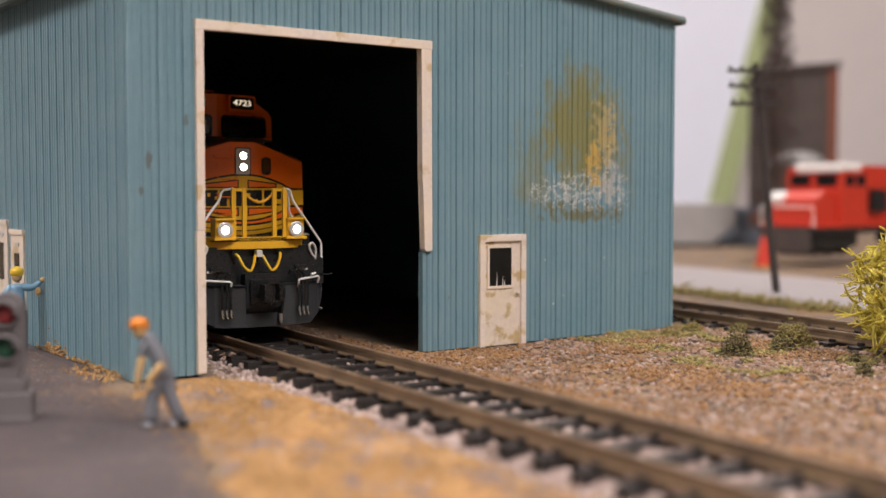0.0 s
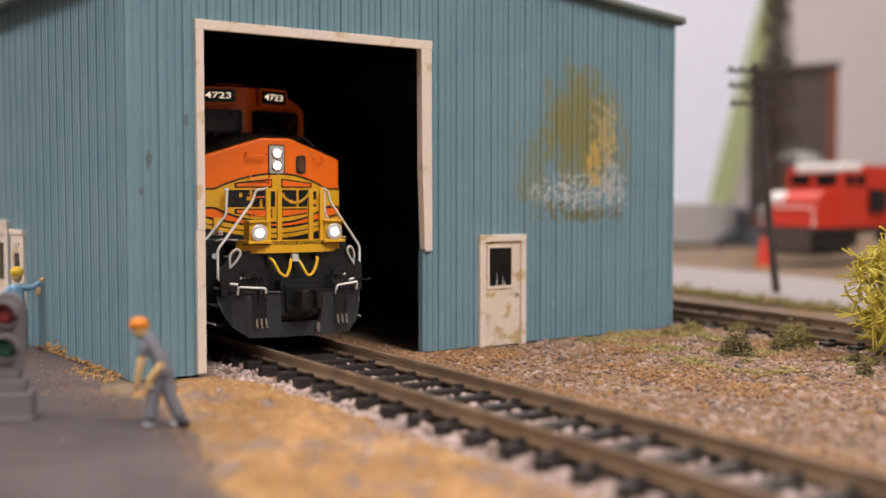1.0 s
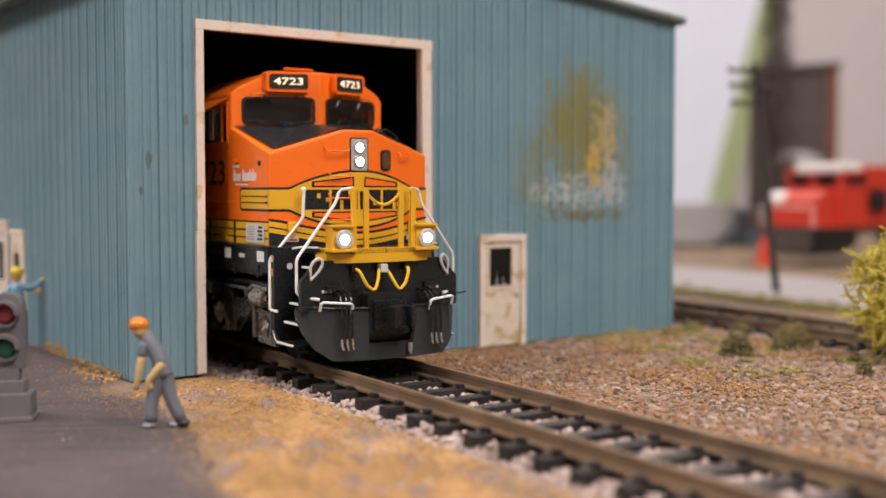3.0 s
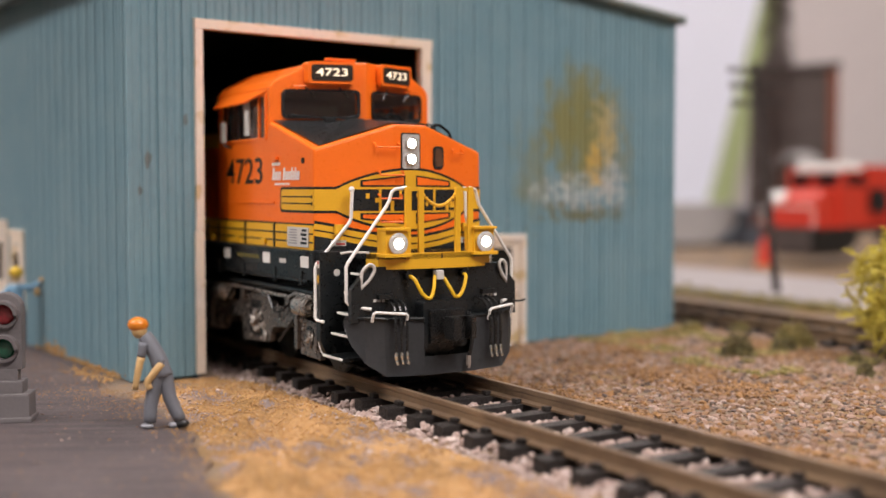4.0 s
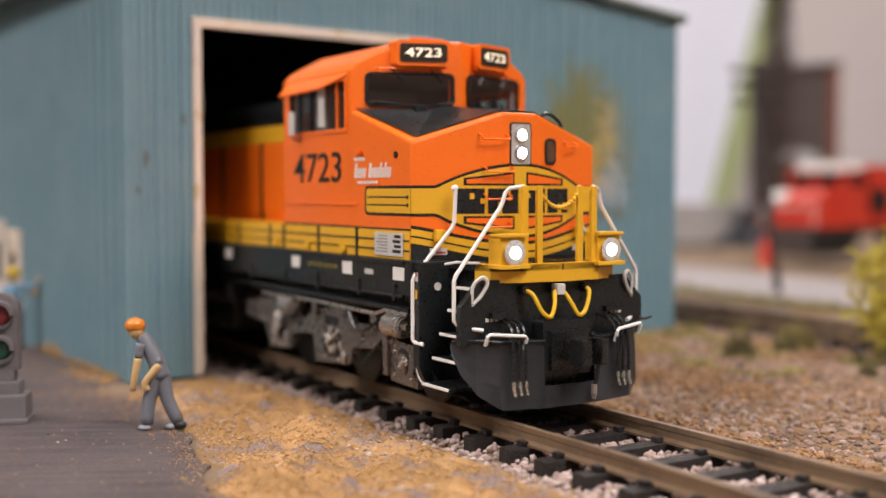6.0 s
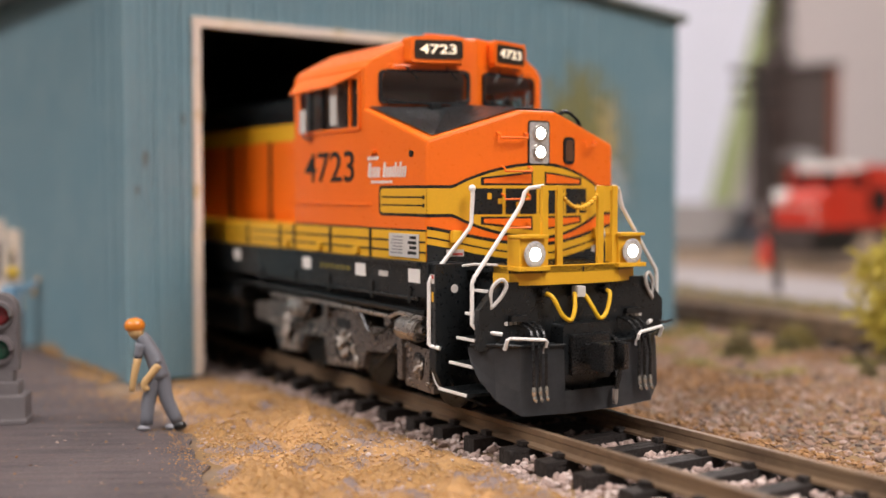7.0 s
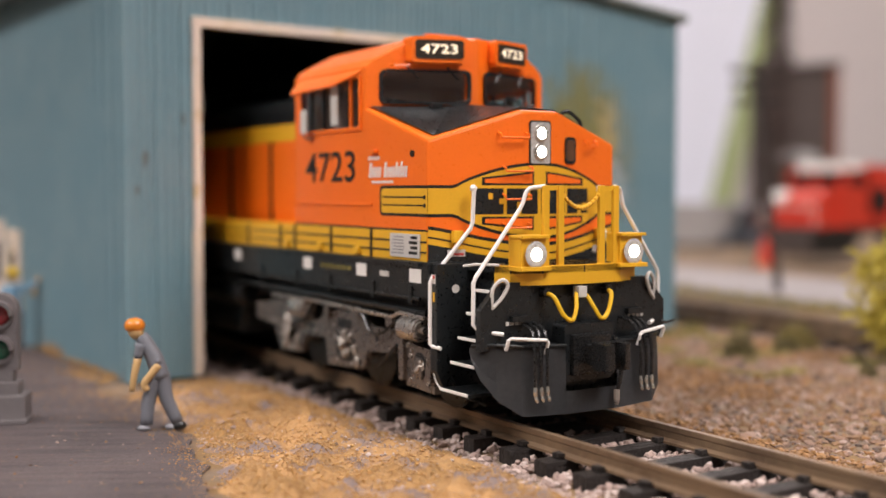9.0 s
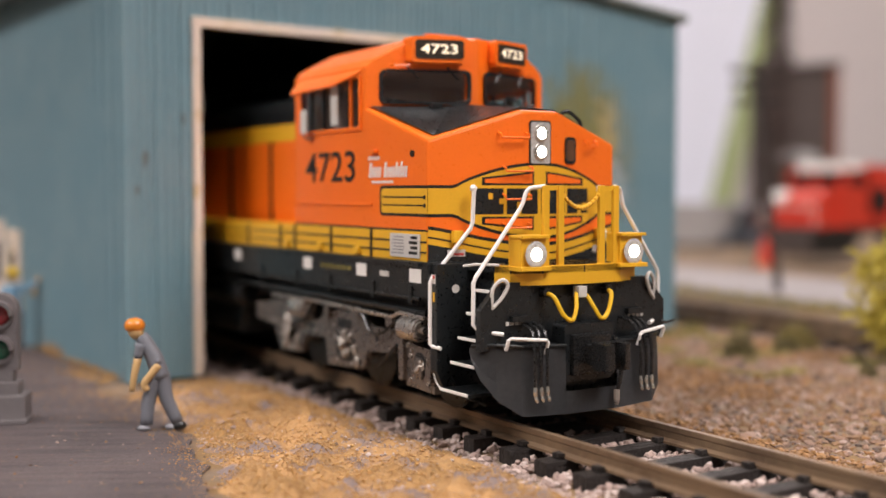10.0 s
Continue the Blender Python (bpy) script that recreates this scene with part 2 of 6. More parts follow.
streak(ASPHALT, 28, 0.05, 0.6, (0.095, 0.072, 0.07))
streak(TIE, 0, 0.15, 1.6, (0.035, 0.03, 0.028))
ROAD = material("road_pale", (0.27, 0.24, 0.235), 0.85, vary=0.1, grain=2.0)
GRAVEL = island_material("gravel_mixed", [(0.255, 0.155, 0.105), (0.20, 0.115, 0.07), (0.31, 0.21, 0.16), (0.24, 0.12, 0.045), (0.15, 0.098, 0.07), (0.27, 0.175, 0.13), (0.24, 0.14, 0.072), (0.105, 0.073, 0.058), (0.21, 0.118, 0.06), (0.35, 0.26, 0.215)])
BALLAST = island_material("ballast_pink_grey", [(0.38, 0.28, 0.24), (0.31, 0.225, 0.195), (0.44, 0.34, 0.30), (0.24, 0.175, 0.15), (0.35, 0.255, 0.22), (0.48, 0.39, 0.35)])
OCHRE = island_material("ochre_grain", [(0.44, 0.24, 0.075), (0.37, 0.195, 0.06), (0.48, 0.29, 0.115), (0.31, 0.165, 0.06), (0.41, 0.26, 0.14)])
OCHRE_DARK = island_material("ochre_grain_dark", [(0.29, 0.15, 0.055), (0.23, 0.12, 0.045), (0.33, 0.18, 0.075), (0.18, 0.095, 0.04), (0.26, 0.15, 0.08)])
MOSS = island_material("moss_green", [(0.12, 0.10, 0.035), (0.085, 0.07, 0.028), (0.17, 0.135, 0.045), (0.06, 0.05, 0.022), (0.14, 0.11, 0.045)])
STRAW = island_material("straw_green", [(0.26, 0.21, 0.06), (0.20, 0.17, 0.05), (0.32, 0.24, 0.09), (0.16, 0.13, 0.04)])
LICHEN = island_material("lichen_yellow", [(0.54, 0.44, 0.06), (0.46, 0.37, 0.045), (0.60, 0.50, 0.09), (0.38, 0.30, 0.03)])
TWIG = material("twig_brown", (0.07, 0.04, 0.03), 0.9)
CRUST_YELLOW = island_material("crust_yellow", [(0.52, 0.34, 0.09), (0.45, 0.30, 0.10), (0.58, 0.42, 0.16), (0.36, 0.25, 0.10)], 0.6)
CRUST_WHITE = island_material("crust_white", [(0.55, 0.54, 0.52), (0.45, 0.46, 0.45), (0.65, 0.63, 0.60), (0.36, 0.38, 0.38)], 0.5)



def relief(x, y):
    v = Vector((x * 0.035, y * 0.035, 0.0))
    return 0.9 * noise.noise(v) + 0.45 * noise.noise(v * 4.1)


def ground_height(x, y):
    near = min(1.0, max(0.0, (abs(x) - 15) / 6))
    pad = min(1.0, max(0.0, (x + 46) / 6)) if x < -30 else 1.0
    return GROUND_Z + 0.55 * relief(x, y) * near * pad - 0.1


def height_sheet(name, x0, x1, y0, y1, step, height, mat, label, kind="structure", parent=None):
    nx, ny = int((x1 - x0) / step) + 1, int((y1 - y0) / step) + 1
    vs = [(x0 + i * step, y0 + j * step, height(x0 + i * step, y0 + j * step)) for j in range(ny) for i in range(nx)]
    fs = [(j * nx + i, j * nx + i + 1, (j + 1) * nx + i + 1, (j + 1) * nx + i) for j in range(ny - 1) for i in range(nx - 1)]
    me = bpy.data.meshes.new(name)
    me.from_pydata([(a * MM, b * MM, c * MM) for a, b, c in vs], [], fs)
    me.materials.append(mat)
    for q in me.polygons:
        q.use_smooth = True
    ob = new(name, me)
    return tagged(ob, label, kind=kind)


# ---------------------------------------------------------------- room
def room():
    far = Matrix.Rotation(-YAW, 4, "Z")
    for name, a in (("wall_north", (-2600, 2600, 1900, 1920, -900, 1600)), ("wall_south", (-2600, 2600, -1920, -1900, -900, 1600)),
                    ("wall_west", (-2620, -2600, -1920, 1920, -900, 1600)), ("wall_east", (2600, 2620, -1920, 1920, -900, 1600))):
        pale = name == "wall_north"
        w = part(name, a_box(*a), ROOM_WALL if pale else ROOM_LOW_BOUNCE, None, "pale pinkish painted room wall" if pale else "unseen room wall, set dark grey to cut bounced light", "structure")
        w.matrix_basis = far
    c = part("ceiling", a_box(-2620, 2620, -1920, 1920, 1600, 1620), ROOM_CEILING, None, "plain white room ceiling", "structure")
    f = part("floor", a_box(-2620, 2620, -1920, 1920, -920, -900), material("room_floor", (0.22, 0.2, 0.18), 0.6, vary=0.1, grain=40.0), None, "grey-brown room floor", "structure")
    c.matrix_basis = f.matrix_basis = far
    for k, (lx, ly, lw, ld, watts) in enumerate(LAMPS):
        t = thing("ceiling_light", lx * 1000, ly * 1000, CEILING * 1000, "white fluorescent ceiling light with glowing diffuser", "ceiling light", "ceiling lights")
        w, d = lw * 500, ld * 500
        part("frame", a_box(-w - 25, w + 25, -d - 25, d + 25, -25, 0, bev=4), ROOM_CEILING, t)
        part("diffuser", a_box(-w, w, -d, d, -32, -25), DIFFUSER, t)


# ---------------------------------------------------------------- engine shed
RIB = 5.2
PROFILE = [(0.0, -0.10), (0.22, 0.36), (1.25, 0.36), (1.55, 0.0), (1.95, 0.0), (2.2, 0.26), (2.95, 0.26), (3.2, 0.0), (3.6, 0.0), (3.85, 0.26), (4.6, 0.26), (4.85, 0.0)]


def ribbed(bm, a, b, low, high, thick=1.6, phase=0.0):
    """A corrugated sheet along u from a to b; heights as functions of u. The outside looks to -y."""
    us = [a, b]
    k = math.floor((a - phase) / RIB) - 1
    while k * RIB + phase < b:
        us += [k * RIB + phase + d for d, _ in PROFILE if a < k * RIB + phase + d < b]
        k += 1

    def out(u):
        q = (u - phase) % RIB
        pr = PROFILE + [(RIB, -0.10)]
        for (d0, h0), (d1, h1) in zip(pr, pr[1:]):
            if d0 <= q <= d1:
                return h0 + (h1 - h0) * (q - d0) / (d1 - d0)
        return 0.0
    us = sorted(set(us))
    rows = []
    for u in us:
        o = -out(u)
        rows.append([bm.verts.new((u, o, low(u))), bm.verts.new((u, o, high(u))), bm.verts.new((u, thick, high(u))), bm.verts.new((u, thick, low(u)))])
    for r0, r1 in zip(rows, rows[1:]):
        for i in range(4):
            j = (i + 1) % 4
            bm.faces.new((r0[i], r1[i], r1[j], r0[j]))
    bm.faces.new(rows[0])
    bm.faces.new(rows[-1])
    return bm


def stained_blue():
    """The shed's blue with a large olive stain of torn-off paint on the front wall."""
    m = SHED_BLUE.copy()
    m.name = "shed_blue_stained"
    n, l = m.node_tree.nodes, m.node_tree.links
    b = n["Principled BSDF"]
    old = b.inputs["Base Color"].links[0].from_socket
    co = n.new("ShaderNodeTexCoord")
    sep = n.new("ShaderNodeSeparateXYZ")
    l.new(co.outputs["Object"], sep.inputs[0])

    def calc(op, a, c=None):
        x = n.new("ShaderNodeMath")
        x.operation = op
        for k, s in enumerate((a, c)):
            if s is None:
                continue
            if hasattr(s, "links"):
                l.new(s, x.inputs[k])
            else:
                x.inputs[k].default_value = s
        return x.outputs[0]

    def blob(cx, cz, rx, rz):
        dx = calc("DIVIDE", calc("SUBTRACT", sep.outputs[0], cx * MM), rx * MM)
        dz = calc("DIVIDE", calc("SUBTRACT", sep.outputs[2], cz * MM), rz * MM)
        return calc("SUBTRACT", 1.0, calc("ADD", calc("MULTIPLY", dx, dx), calc("MULTIPLY", dz, dz)))

    def streaks(sx, sz, detail=5.0):
        mp = n.new("ShaderNodeMapping")
        mp.inputs["Scale"].default_value = (sx, sx, sz)
        l.new(co.outputs["Object"], mp.inputs[0])
        t = n.new("ShaderNodeTexNoise")
        t.inputs["Scale"].default_value, t.inputs["Detail"].default_value = 1000.0, detail
        l.new(mp.outputs[0], t.inputs["Vector"])
        return t.outputs[0]

    def blend(mask, lo, hi, colour, base, top=1.0):
        r = n.new("ShaderNodeMapRange")
        r.inputs[1].default_value, r.inputs[2].default_value, r.inputs[4].default_value = lo, hi, top
        l.new(mask, r.inputs[0])
        x = n.new("ShaderNodeMix")
        x.data_type = "RGBA"
        l.new(r.outputs[0], x.inputs[0])
        l.new(base, x.inputs[6])
        x.inputs[7].default_value = (*colour, 1)
        return x.outputs[2]
    s1, s2, s3 = streaks(0.22, 0.10), streaks(0.8, 0.4), streaks(0.45, 0.34, 7.0)
    rough_edge = calc("MULTIPLY", calc("SUBTRACT", calc("ADD", s1, calc("MULTIPLY", s2, 0.6)), 0.8), 2.6)
    flake_edge = calc("MULTIPLY", calc("SUBTRACT", s3, 0.5), 5.0)
    colour = blend(calc("ADD", blob(80.5, 53, 15.5, 17), rough_edge), -0.1, 0.9, (0.20, 0.19, 0.07), old, 0.95)
    colour = blend(calc("ADD", blob(65, 43, 10, 17), rough_edge), 0.3, 1.1, (0.20, 0.20, 0.10), colour, 0.6)
    colour = blend(calc("ADD", blob(96, 46, 6, 18), rough_edge), 0.5, 1.2, (0.20, 0.20, 0.12), colour, 0.5)
    colour = blend(calc("ADD", calc("ADD", blob(81, 32.0, 19, 3.4), flake_edge), rough_edge), 0.4, 1.2, (0.15, 0.13, 0.045), colour, 0.8)
    for u, z, ru, rz in ((-34.1, 43.6, 0.8, 1.6), (-35.8, 37.6, 0.6, 1.1), (-26.3, 51.6, 0.7, 1.5), (38.5, 12.5, 0.5, 0.8), (104, 15.5, 0.7, 0.6)):
        colour = blend(calc("ADD", blob(u, z, ru, rz), flake_edge), 0.1, 0.8, (0.11, 0.12, 0.11), colour, 0.85)
    # wispy white glue outlines
    wisp = calc("SUBTRACT", 1.0, calc("MULTIPLY", calc("ABSOLUTE", calc("SUBTRACT", s3, 0.5)), 22.0))
    zone = calc("MAXIMUM", calc("MULTIPLY", calc("ADD", blob(80, 37.5, 18.5, 5.5), 0.1), 1.4), 0.0)
    colour = blend(calc("MULTIPLY", wisp, zone), 0.1, 0.7, (0.52, 0.52, 0.50), colour, 0.85)
    colour = blend(calc("ADD", blob(90, 41, 6, 9), flake_edge), 0.35, 0.75, (0.43, 0.42, 0.39), colour, 0.75)
    colour = blend(calc("ADD", blob(88.5, 52, 5.5, 10), flake_edge), 0.2, 0.8, (0.44, 0.35, 0.16), colour, 0.75)
    colour = blend(calc("ADD", blob(85, 45, 3.6, 7), flake_edge), 0.3, 0.7, (0.52, 0.35, 0.09), colour, 0.85)
    l.new(colour, b.inputs["Base Color"])
    return m


def build_shed():
    shed = thing("engine_shed", 0, 83.58, GROUND_Z, "weathered blue corrugated engine shed with cream door frames", "shed", rz=4.094)
    W0, W1, LONG, EAVE, RISE = -37.94, 113.7, 300.0, 83.0, 0.0875
    mid = (W0 + W1) / 2
    front_blue = stained_blue()

    def gable(u):
        return EAVE + RISE * (75.8 - abs(u - mid))
    bm = bmesh.new()
    ribbed(bm, W0, -23.6, lambda u: 0.4, gable, phase=-37.4)
    ribbed(bm, 31.6, W1, lambda u: 0.4, gable, phase=-37.4)
    ribbed(bm, -23.6, 31.6, lambda u: 70.2, gable, phase=-37.4)
    part("front_wall", bm, front_blue, shed, "blue corrugated front wall with peeling olive stain")
    for name, x, s in (("side_wall", W0, 1), ("side_wall", W1, -1)):
        bm = ribbed(bmesh.new(), 0.4, LONG, lambda u: 0.4 if u < 120 else -1.6, lambda u: EAVE - 0.3, phase=1.4)
        rot = Matrix.Translation((x, 0, 0)) @ Matrix.Rotation(radians(90), 4, "Z") @ Matrix.Diagonal((1, -1 if s > 0 else 1, 1, 1))
        if s > 0:
            rot = Matrix.Translation((x, 0, 0)) @ Matrix(((0, 1, 0, 0), (1, 0, 0, 0), (0, 0, 1, 0), (0, 0, 0, 1)))
        else:
            rot = Matrix.Translation((x, 0, 0)) @ Matrix(((0, -1, 0, 0), (1, 0, 0, 0), (0, 0, 1, 0), (0, 0, 0, 1)))
        bm.transform(rot)
        part(name, bm, SHED_BLUE, shed)
    part("back_wall", prism(bmesh.new(), [(W0, -2), (W1, -2), (W1, EAVE), (mid, gable(mid)), (W0, EAVE)], "y", LONG - 1.6, LONG), SHED_BLUE, shed)
    part("corner_post", a_box(W0 - 0.5, W0 + 0.7, -0.5, 0.7, 0.3, EAVE, bev=0.2), SHED_BLUE, shed)
    part("corner_post", a_box(W1 - 0.7, W1 + 0.5, -0.5, 0.7, 0.3, EAVE, bev=0.2), SHED_BLUE, shed)
    # near-black strips: the shade of the gap under the walls, put into colour
    part("foot_rail", prism(bmesh.new(), [(W0 + 0.6, 0.9), (-23.8, 0.9), (-23.8, 2.0), (W0 + 2, 2.0), (W0 + 2, LONG), (W0 + 0.6, LONG)], "z", -1.6, 0.8), SHED_DARK, shed, "near-black strip painted as the shaded gap under the wall")
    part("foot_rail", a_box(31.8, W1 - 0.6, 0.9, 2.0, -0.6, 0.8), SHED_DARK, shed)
    # roof
    for s in (-1, 1):
        e = mid + (77.9 if s > 0 else -80.4)
        top, low = gable(mid) + 0.4, gable(W1) - (0.2 if s > 0 else 1.2)
        loop = [(mid, top), (e, low), (e, low + 1.5), (mid, top + 1.7)]
        roof = part("roof", prism(bmesh.new(), loop, "y", -1.3, LONG + 2), ROOF_GREEN, shed, "dull green metal roof")
        part("eave_trim", tube(bmesh.new(), [(e, -1.8, low + 0.5), (e, LONG, low + 0.5)], 1.25, 10), ROOF_GREEN, roof)
        part("barge_trim", tube(bmesh.new(), [(e, -1.5, low + 0.6), (mid, -1.5, top + 0.6)], 1.0, 10), ROOF_GREEN, roof)
        for k in range(14):
            y = 6 + k * 21
            part("roof_seam", prism(bmesh.new(), [(mid, top + 1.6), (e, low + 1.4), (e, low + 1.9), (mid, top + 2.1)], "y", y, y + 0.8), ROOF_GREEN, roof)
    # big doorway
    df = part("door_frame", a_box(-24.6, 33.2, -1.15, 0.4, 69.6, 71.6, bev=0.15), TRIM_CREAM, shed, "cream doorway frame, broken off low at one jamb")
    part("jamb", a_box(-24.5, -22.8, -1.1, 1.0, 29.6, 69.6, bev=0.15), TRIM_CREAM, df)
    part("jamb", a_box(-24.75, -22.9, -1.2, 0.9, 0.7, 29.5, bev=0.15), TRIM_CREAM, df)
    part("jamb", prism(bmesh.new(), [(31.0, 24.2), (31.6, 23.6), (33.2, 23.9), (33.0, 69.6), (30.2, 69.6), (30.4, 40.0), (30.7, 38.5)], "y", -1.1, 0.9, 0.1), TRIM_CREAM, df)
    part("door_stop", a_box(31.0, 31.9, -0.3, 1.5, 0.5, 23.4, bev=0.1), SHED_BLUE, shed)
    # small door
    dr = part("door", a_box(47.5, 60.7, -0.7, 0.2, 0.3, 26.6, bev=0.1), DOOR_CREAM, shed, "stained cream door with a dark window")
    for a in ((47.0, 48.5, 0.2, 27.0), (59.7, 61.2, 0.2, 27.0), (48.5, 59.7, 25.4, 27.0)):
        part("door_casing", a_box(a[0], a[1], -1.35, 0.0, a[2], a[3], bev=0.12), TRIM_CREAM, dr)
    part("window_pane", a_box(50.0, 57.0, -0.78, -0.62, 14.6, 23.9), DARK_GLASS, dr, "dark grimy window pane")
    for a in ((49.4, 50.1, 14.0, 24.5), (56.9, 57.6, 14.0, 24.5), (50.1, 56.9, 23.8, 24.5), (50.1, 56.9, 14.0, 14.7)):
        part("window_bead", a_box(a[0], a[1], -0.95, -0.6, a[2], a[3], bev=0.08), TRIM_CREAM, dr)
    part("door_knob", ball(bmesh.new(), (58.6, -1.1, 12.5), 0.42), STEEL, dr)
    for u, h in ((52.2, 3.4), (54.0, 2.4), (54.6, 1.4)):
        part("window_smear", prism(bmesh.new(), [(u, 14.7), (u + 0.35, 14.7), (u + 0.25, 14.7 + h)], "y", -0.83, -0.79), LABEL_WHITE, dr)
    # side openings
    for a, b, top in ((69.0, 79.6, 27.4), (82.6, 93.4, 29.6)):
        w = part("window", a_box(W0 - 0.7, W0 + 0.4, a, b, 3.0, top, bev=0.12), TRIM_CREAM, shed, "cream framed side window")
        part("window_pane", a_box(W0 - 0.85, W0 - 0.6, a + 3.2, b - 3.4, 15.0, top - 5.2), DARK_GLASS, w)
        part("lintel", a_box(W0 - 1.1, W0, a - 0.5, b + 0.5, top - 0.6, top + 0.6, bev=0.1), TRIM_CREAM, w)
        part("louvre", a_box(W0 - 0.95, W0 - 0.6, a + 3.0, b - 4.5, top - 3.4, top - 2.6), LABEL_WHITE, w)
    # crusts of torn poster paper
    rng = np.random.default_rng(5)

    def crust(name, path, spread, n, size, mat, label):
        cs, ss = [], []
        for _ in range(n):
            k = rng.integers(len(path) - 1)
            t = rng.random()
            (u0, z0), (u1, z1) = path[k], path[k + 1]
            u, z = u0 + (u1 - u0) * t + rng.normal() * spread, z0 + (z1 - z0) * t + rng.normal() * spread * 1.4
            cs.append((u, -0.25 - 0.25 * rng.random(), z))
            ss.append(size * rng.uniform(0.4, 1.2))
        scatter(name, cs, ss, mat, shed, 0.22, label, "stuff", seed=n, axis=1)
    crust("paint_crust", [(90, 57), (89, 50), (87, 45), (84, 42.5), (83, 38)], 1.6, 90, 0.4, CRUST_YELLOW, "flaking ochre-yellow crust")
    crust("paint_crust", [(81, 35), (86, 38), (91, 42), (94, 38), (95, 34), (85, 34.5)], 1.5, 110, 0.32, CRUST_WHITE, "flaking white crust")
    crust("paint_crust", [(63, 35), (64, 38.5), (66, 39), (67.5, 35), (69, 38), (71, 38.5), (72.5, 35), (76, 38), (78, 35), (82, 37)], 0.25, 150, 0.22, CRUST_WHITE, "")
    crust("paint_speck", [(70, 70), (40, 60), (60, 20), (100, 20), (38, 10)], 8.0, 26, 0.22, CRUST_WHITE, "")
    return shed


LABEL_WHITE = material("grubby_white", (0.5, 0.47, 0.43), 0.6, vary=0.2)


# ---------------------------------------------------------------- track
def build_track(x, y0, y1, z, slope_deg, label, pitch=8.5):
    """Two rails on plastic ties; the thing's own y axis runs along the track."""
    tr = thing("railway_track", x, 0, z, label, "track", "railway tracks", rz=slope_deg)
    # base, web and head of the rail
    sec = [(-1.1, -2.5), (1.1, -2.5), (1.1, -2.15), (0.35, -1.8), (0.3, -0.95), (0.5, -0.7), (0.5, -0.08), (0.42, 0.0), (-0.42, 0.0), (-0.5, -0.08), (-0.5, -0.7), (-0.3, -0.95), (-0.35, -1.8), (-1.1, -2.15)]
    for s in (-1, 1):
        part("rail", prism(bmesh.new(), [(a + s * 8.75, b) for a, b in sec], "y", y0, y1), RAIL, tr, "brown steel rail")
    rng = random.Random(7)
    bm = a_box(-13.4, 13.4, -1.4, 1.4, -4.6, -2.5, bev=0.18)
    for s in (-1, 1):
        for d in (-1.55, 1.55):
            box(bm, s * 8.75 + d - 0.55, s * 8.75 + d + 0.55, -0.75, 0.75, -2.5, -1.75, bev=0.15)
    for v in bm.verts:
        v.co += Vector((noise.noise(v.co * 0.9), noise.noise(v.co * 0.9 + Vector((7, 3, 1))), noise.noise(v.co * 1.1 + Vector((2, 9, 4))))) * 0.16
    first = part("tie", bm, TIE, tr)
    y = y0 + 2
    first.location = (0, y * MM, 0)
    y += pitch
    while y < y1:
        o = new("tie", first.data)
        o.parent = tr
        o.matrix_basis = pose(rng.uniform(-0.3, 0.3) * MM, (y + rng.uniform(-0.25, 0.25)) * MM, 0, 0, 0, rng.uniform(-0.8, 0.8))
        y += pitch
    return tr


def spread(rng, n, box_, keep=lambda x, y: True, lift=0.2):
    out = []
    while len(out) < n:
        x, y = rng.uniform(box_[0], box_[1]), rng.uniform(box_[2], box_[3])
        if keep(x, y):
            out.append((x, y, ground_height(x, y) + lift * rng.random()))
    return out


SHED_DIR = Vector((math.cos(radians(4.094)), math.sin(radians(4.094))))


def in_shed(x, y, margin=0.0):
    v = Vector((x, y - 83.58))
    u, d = v.dot(SHED_DIR), v.dot(Vector((-SHED_DIR.y, SHED_DIR.x)))
    return -37.9 - margin < u < 113.7 + margin and d > -margin


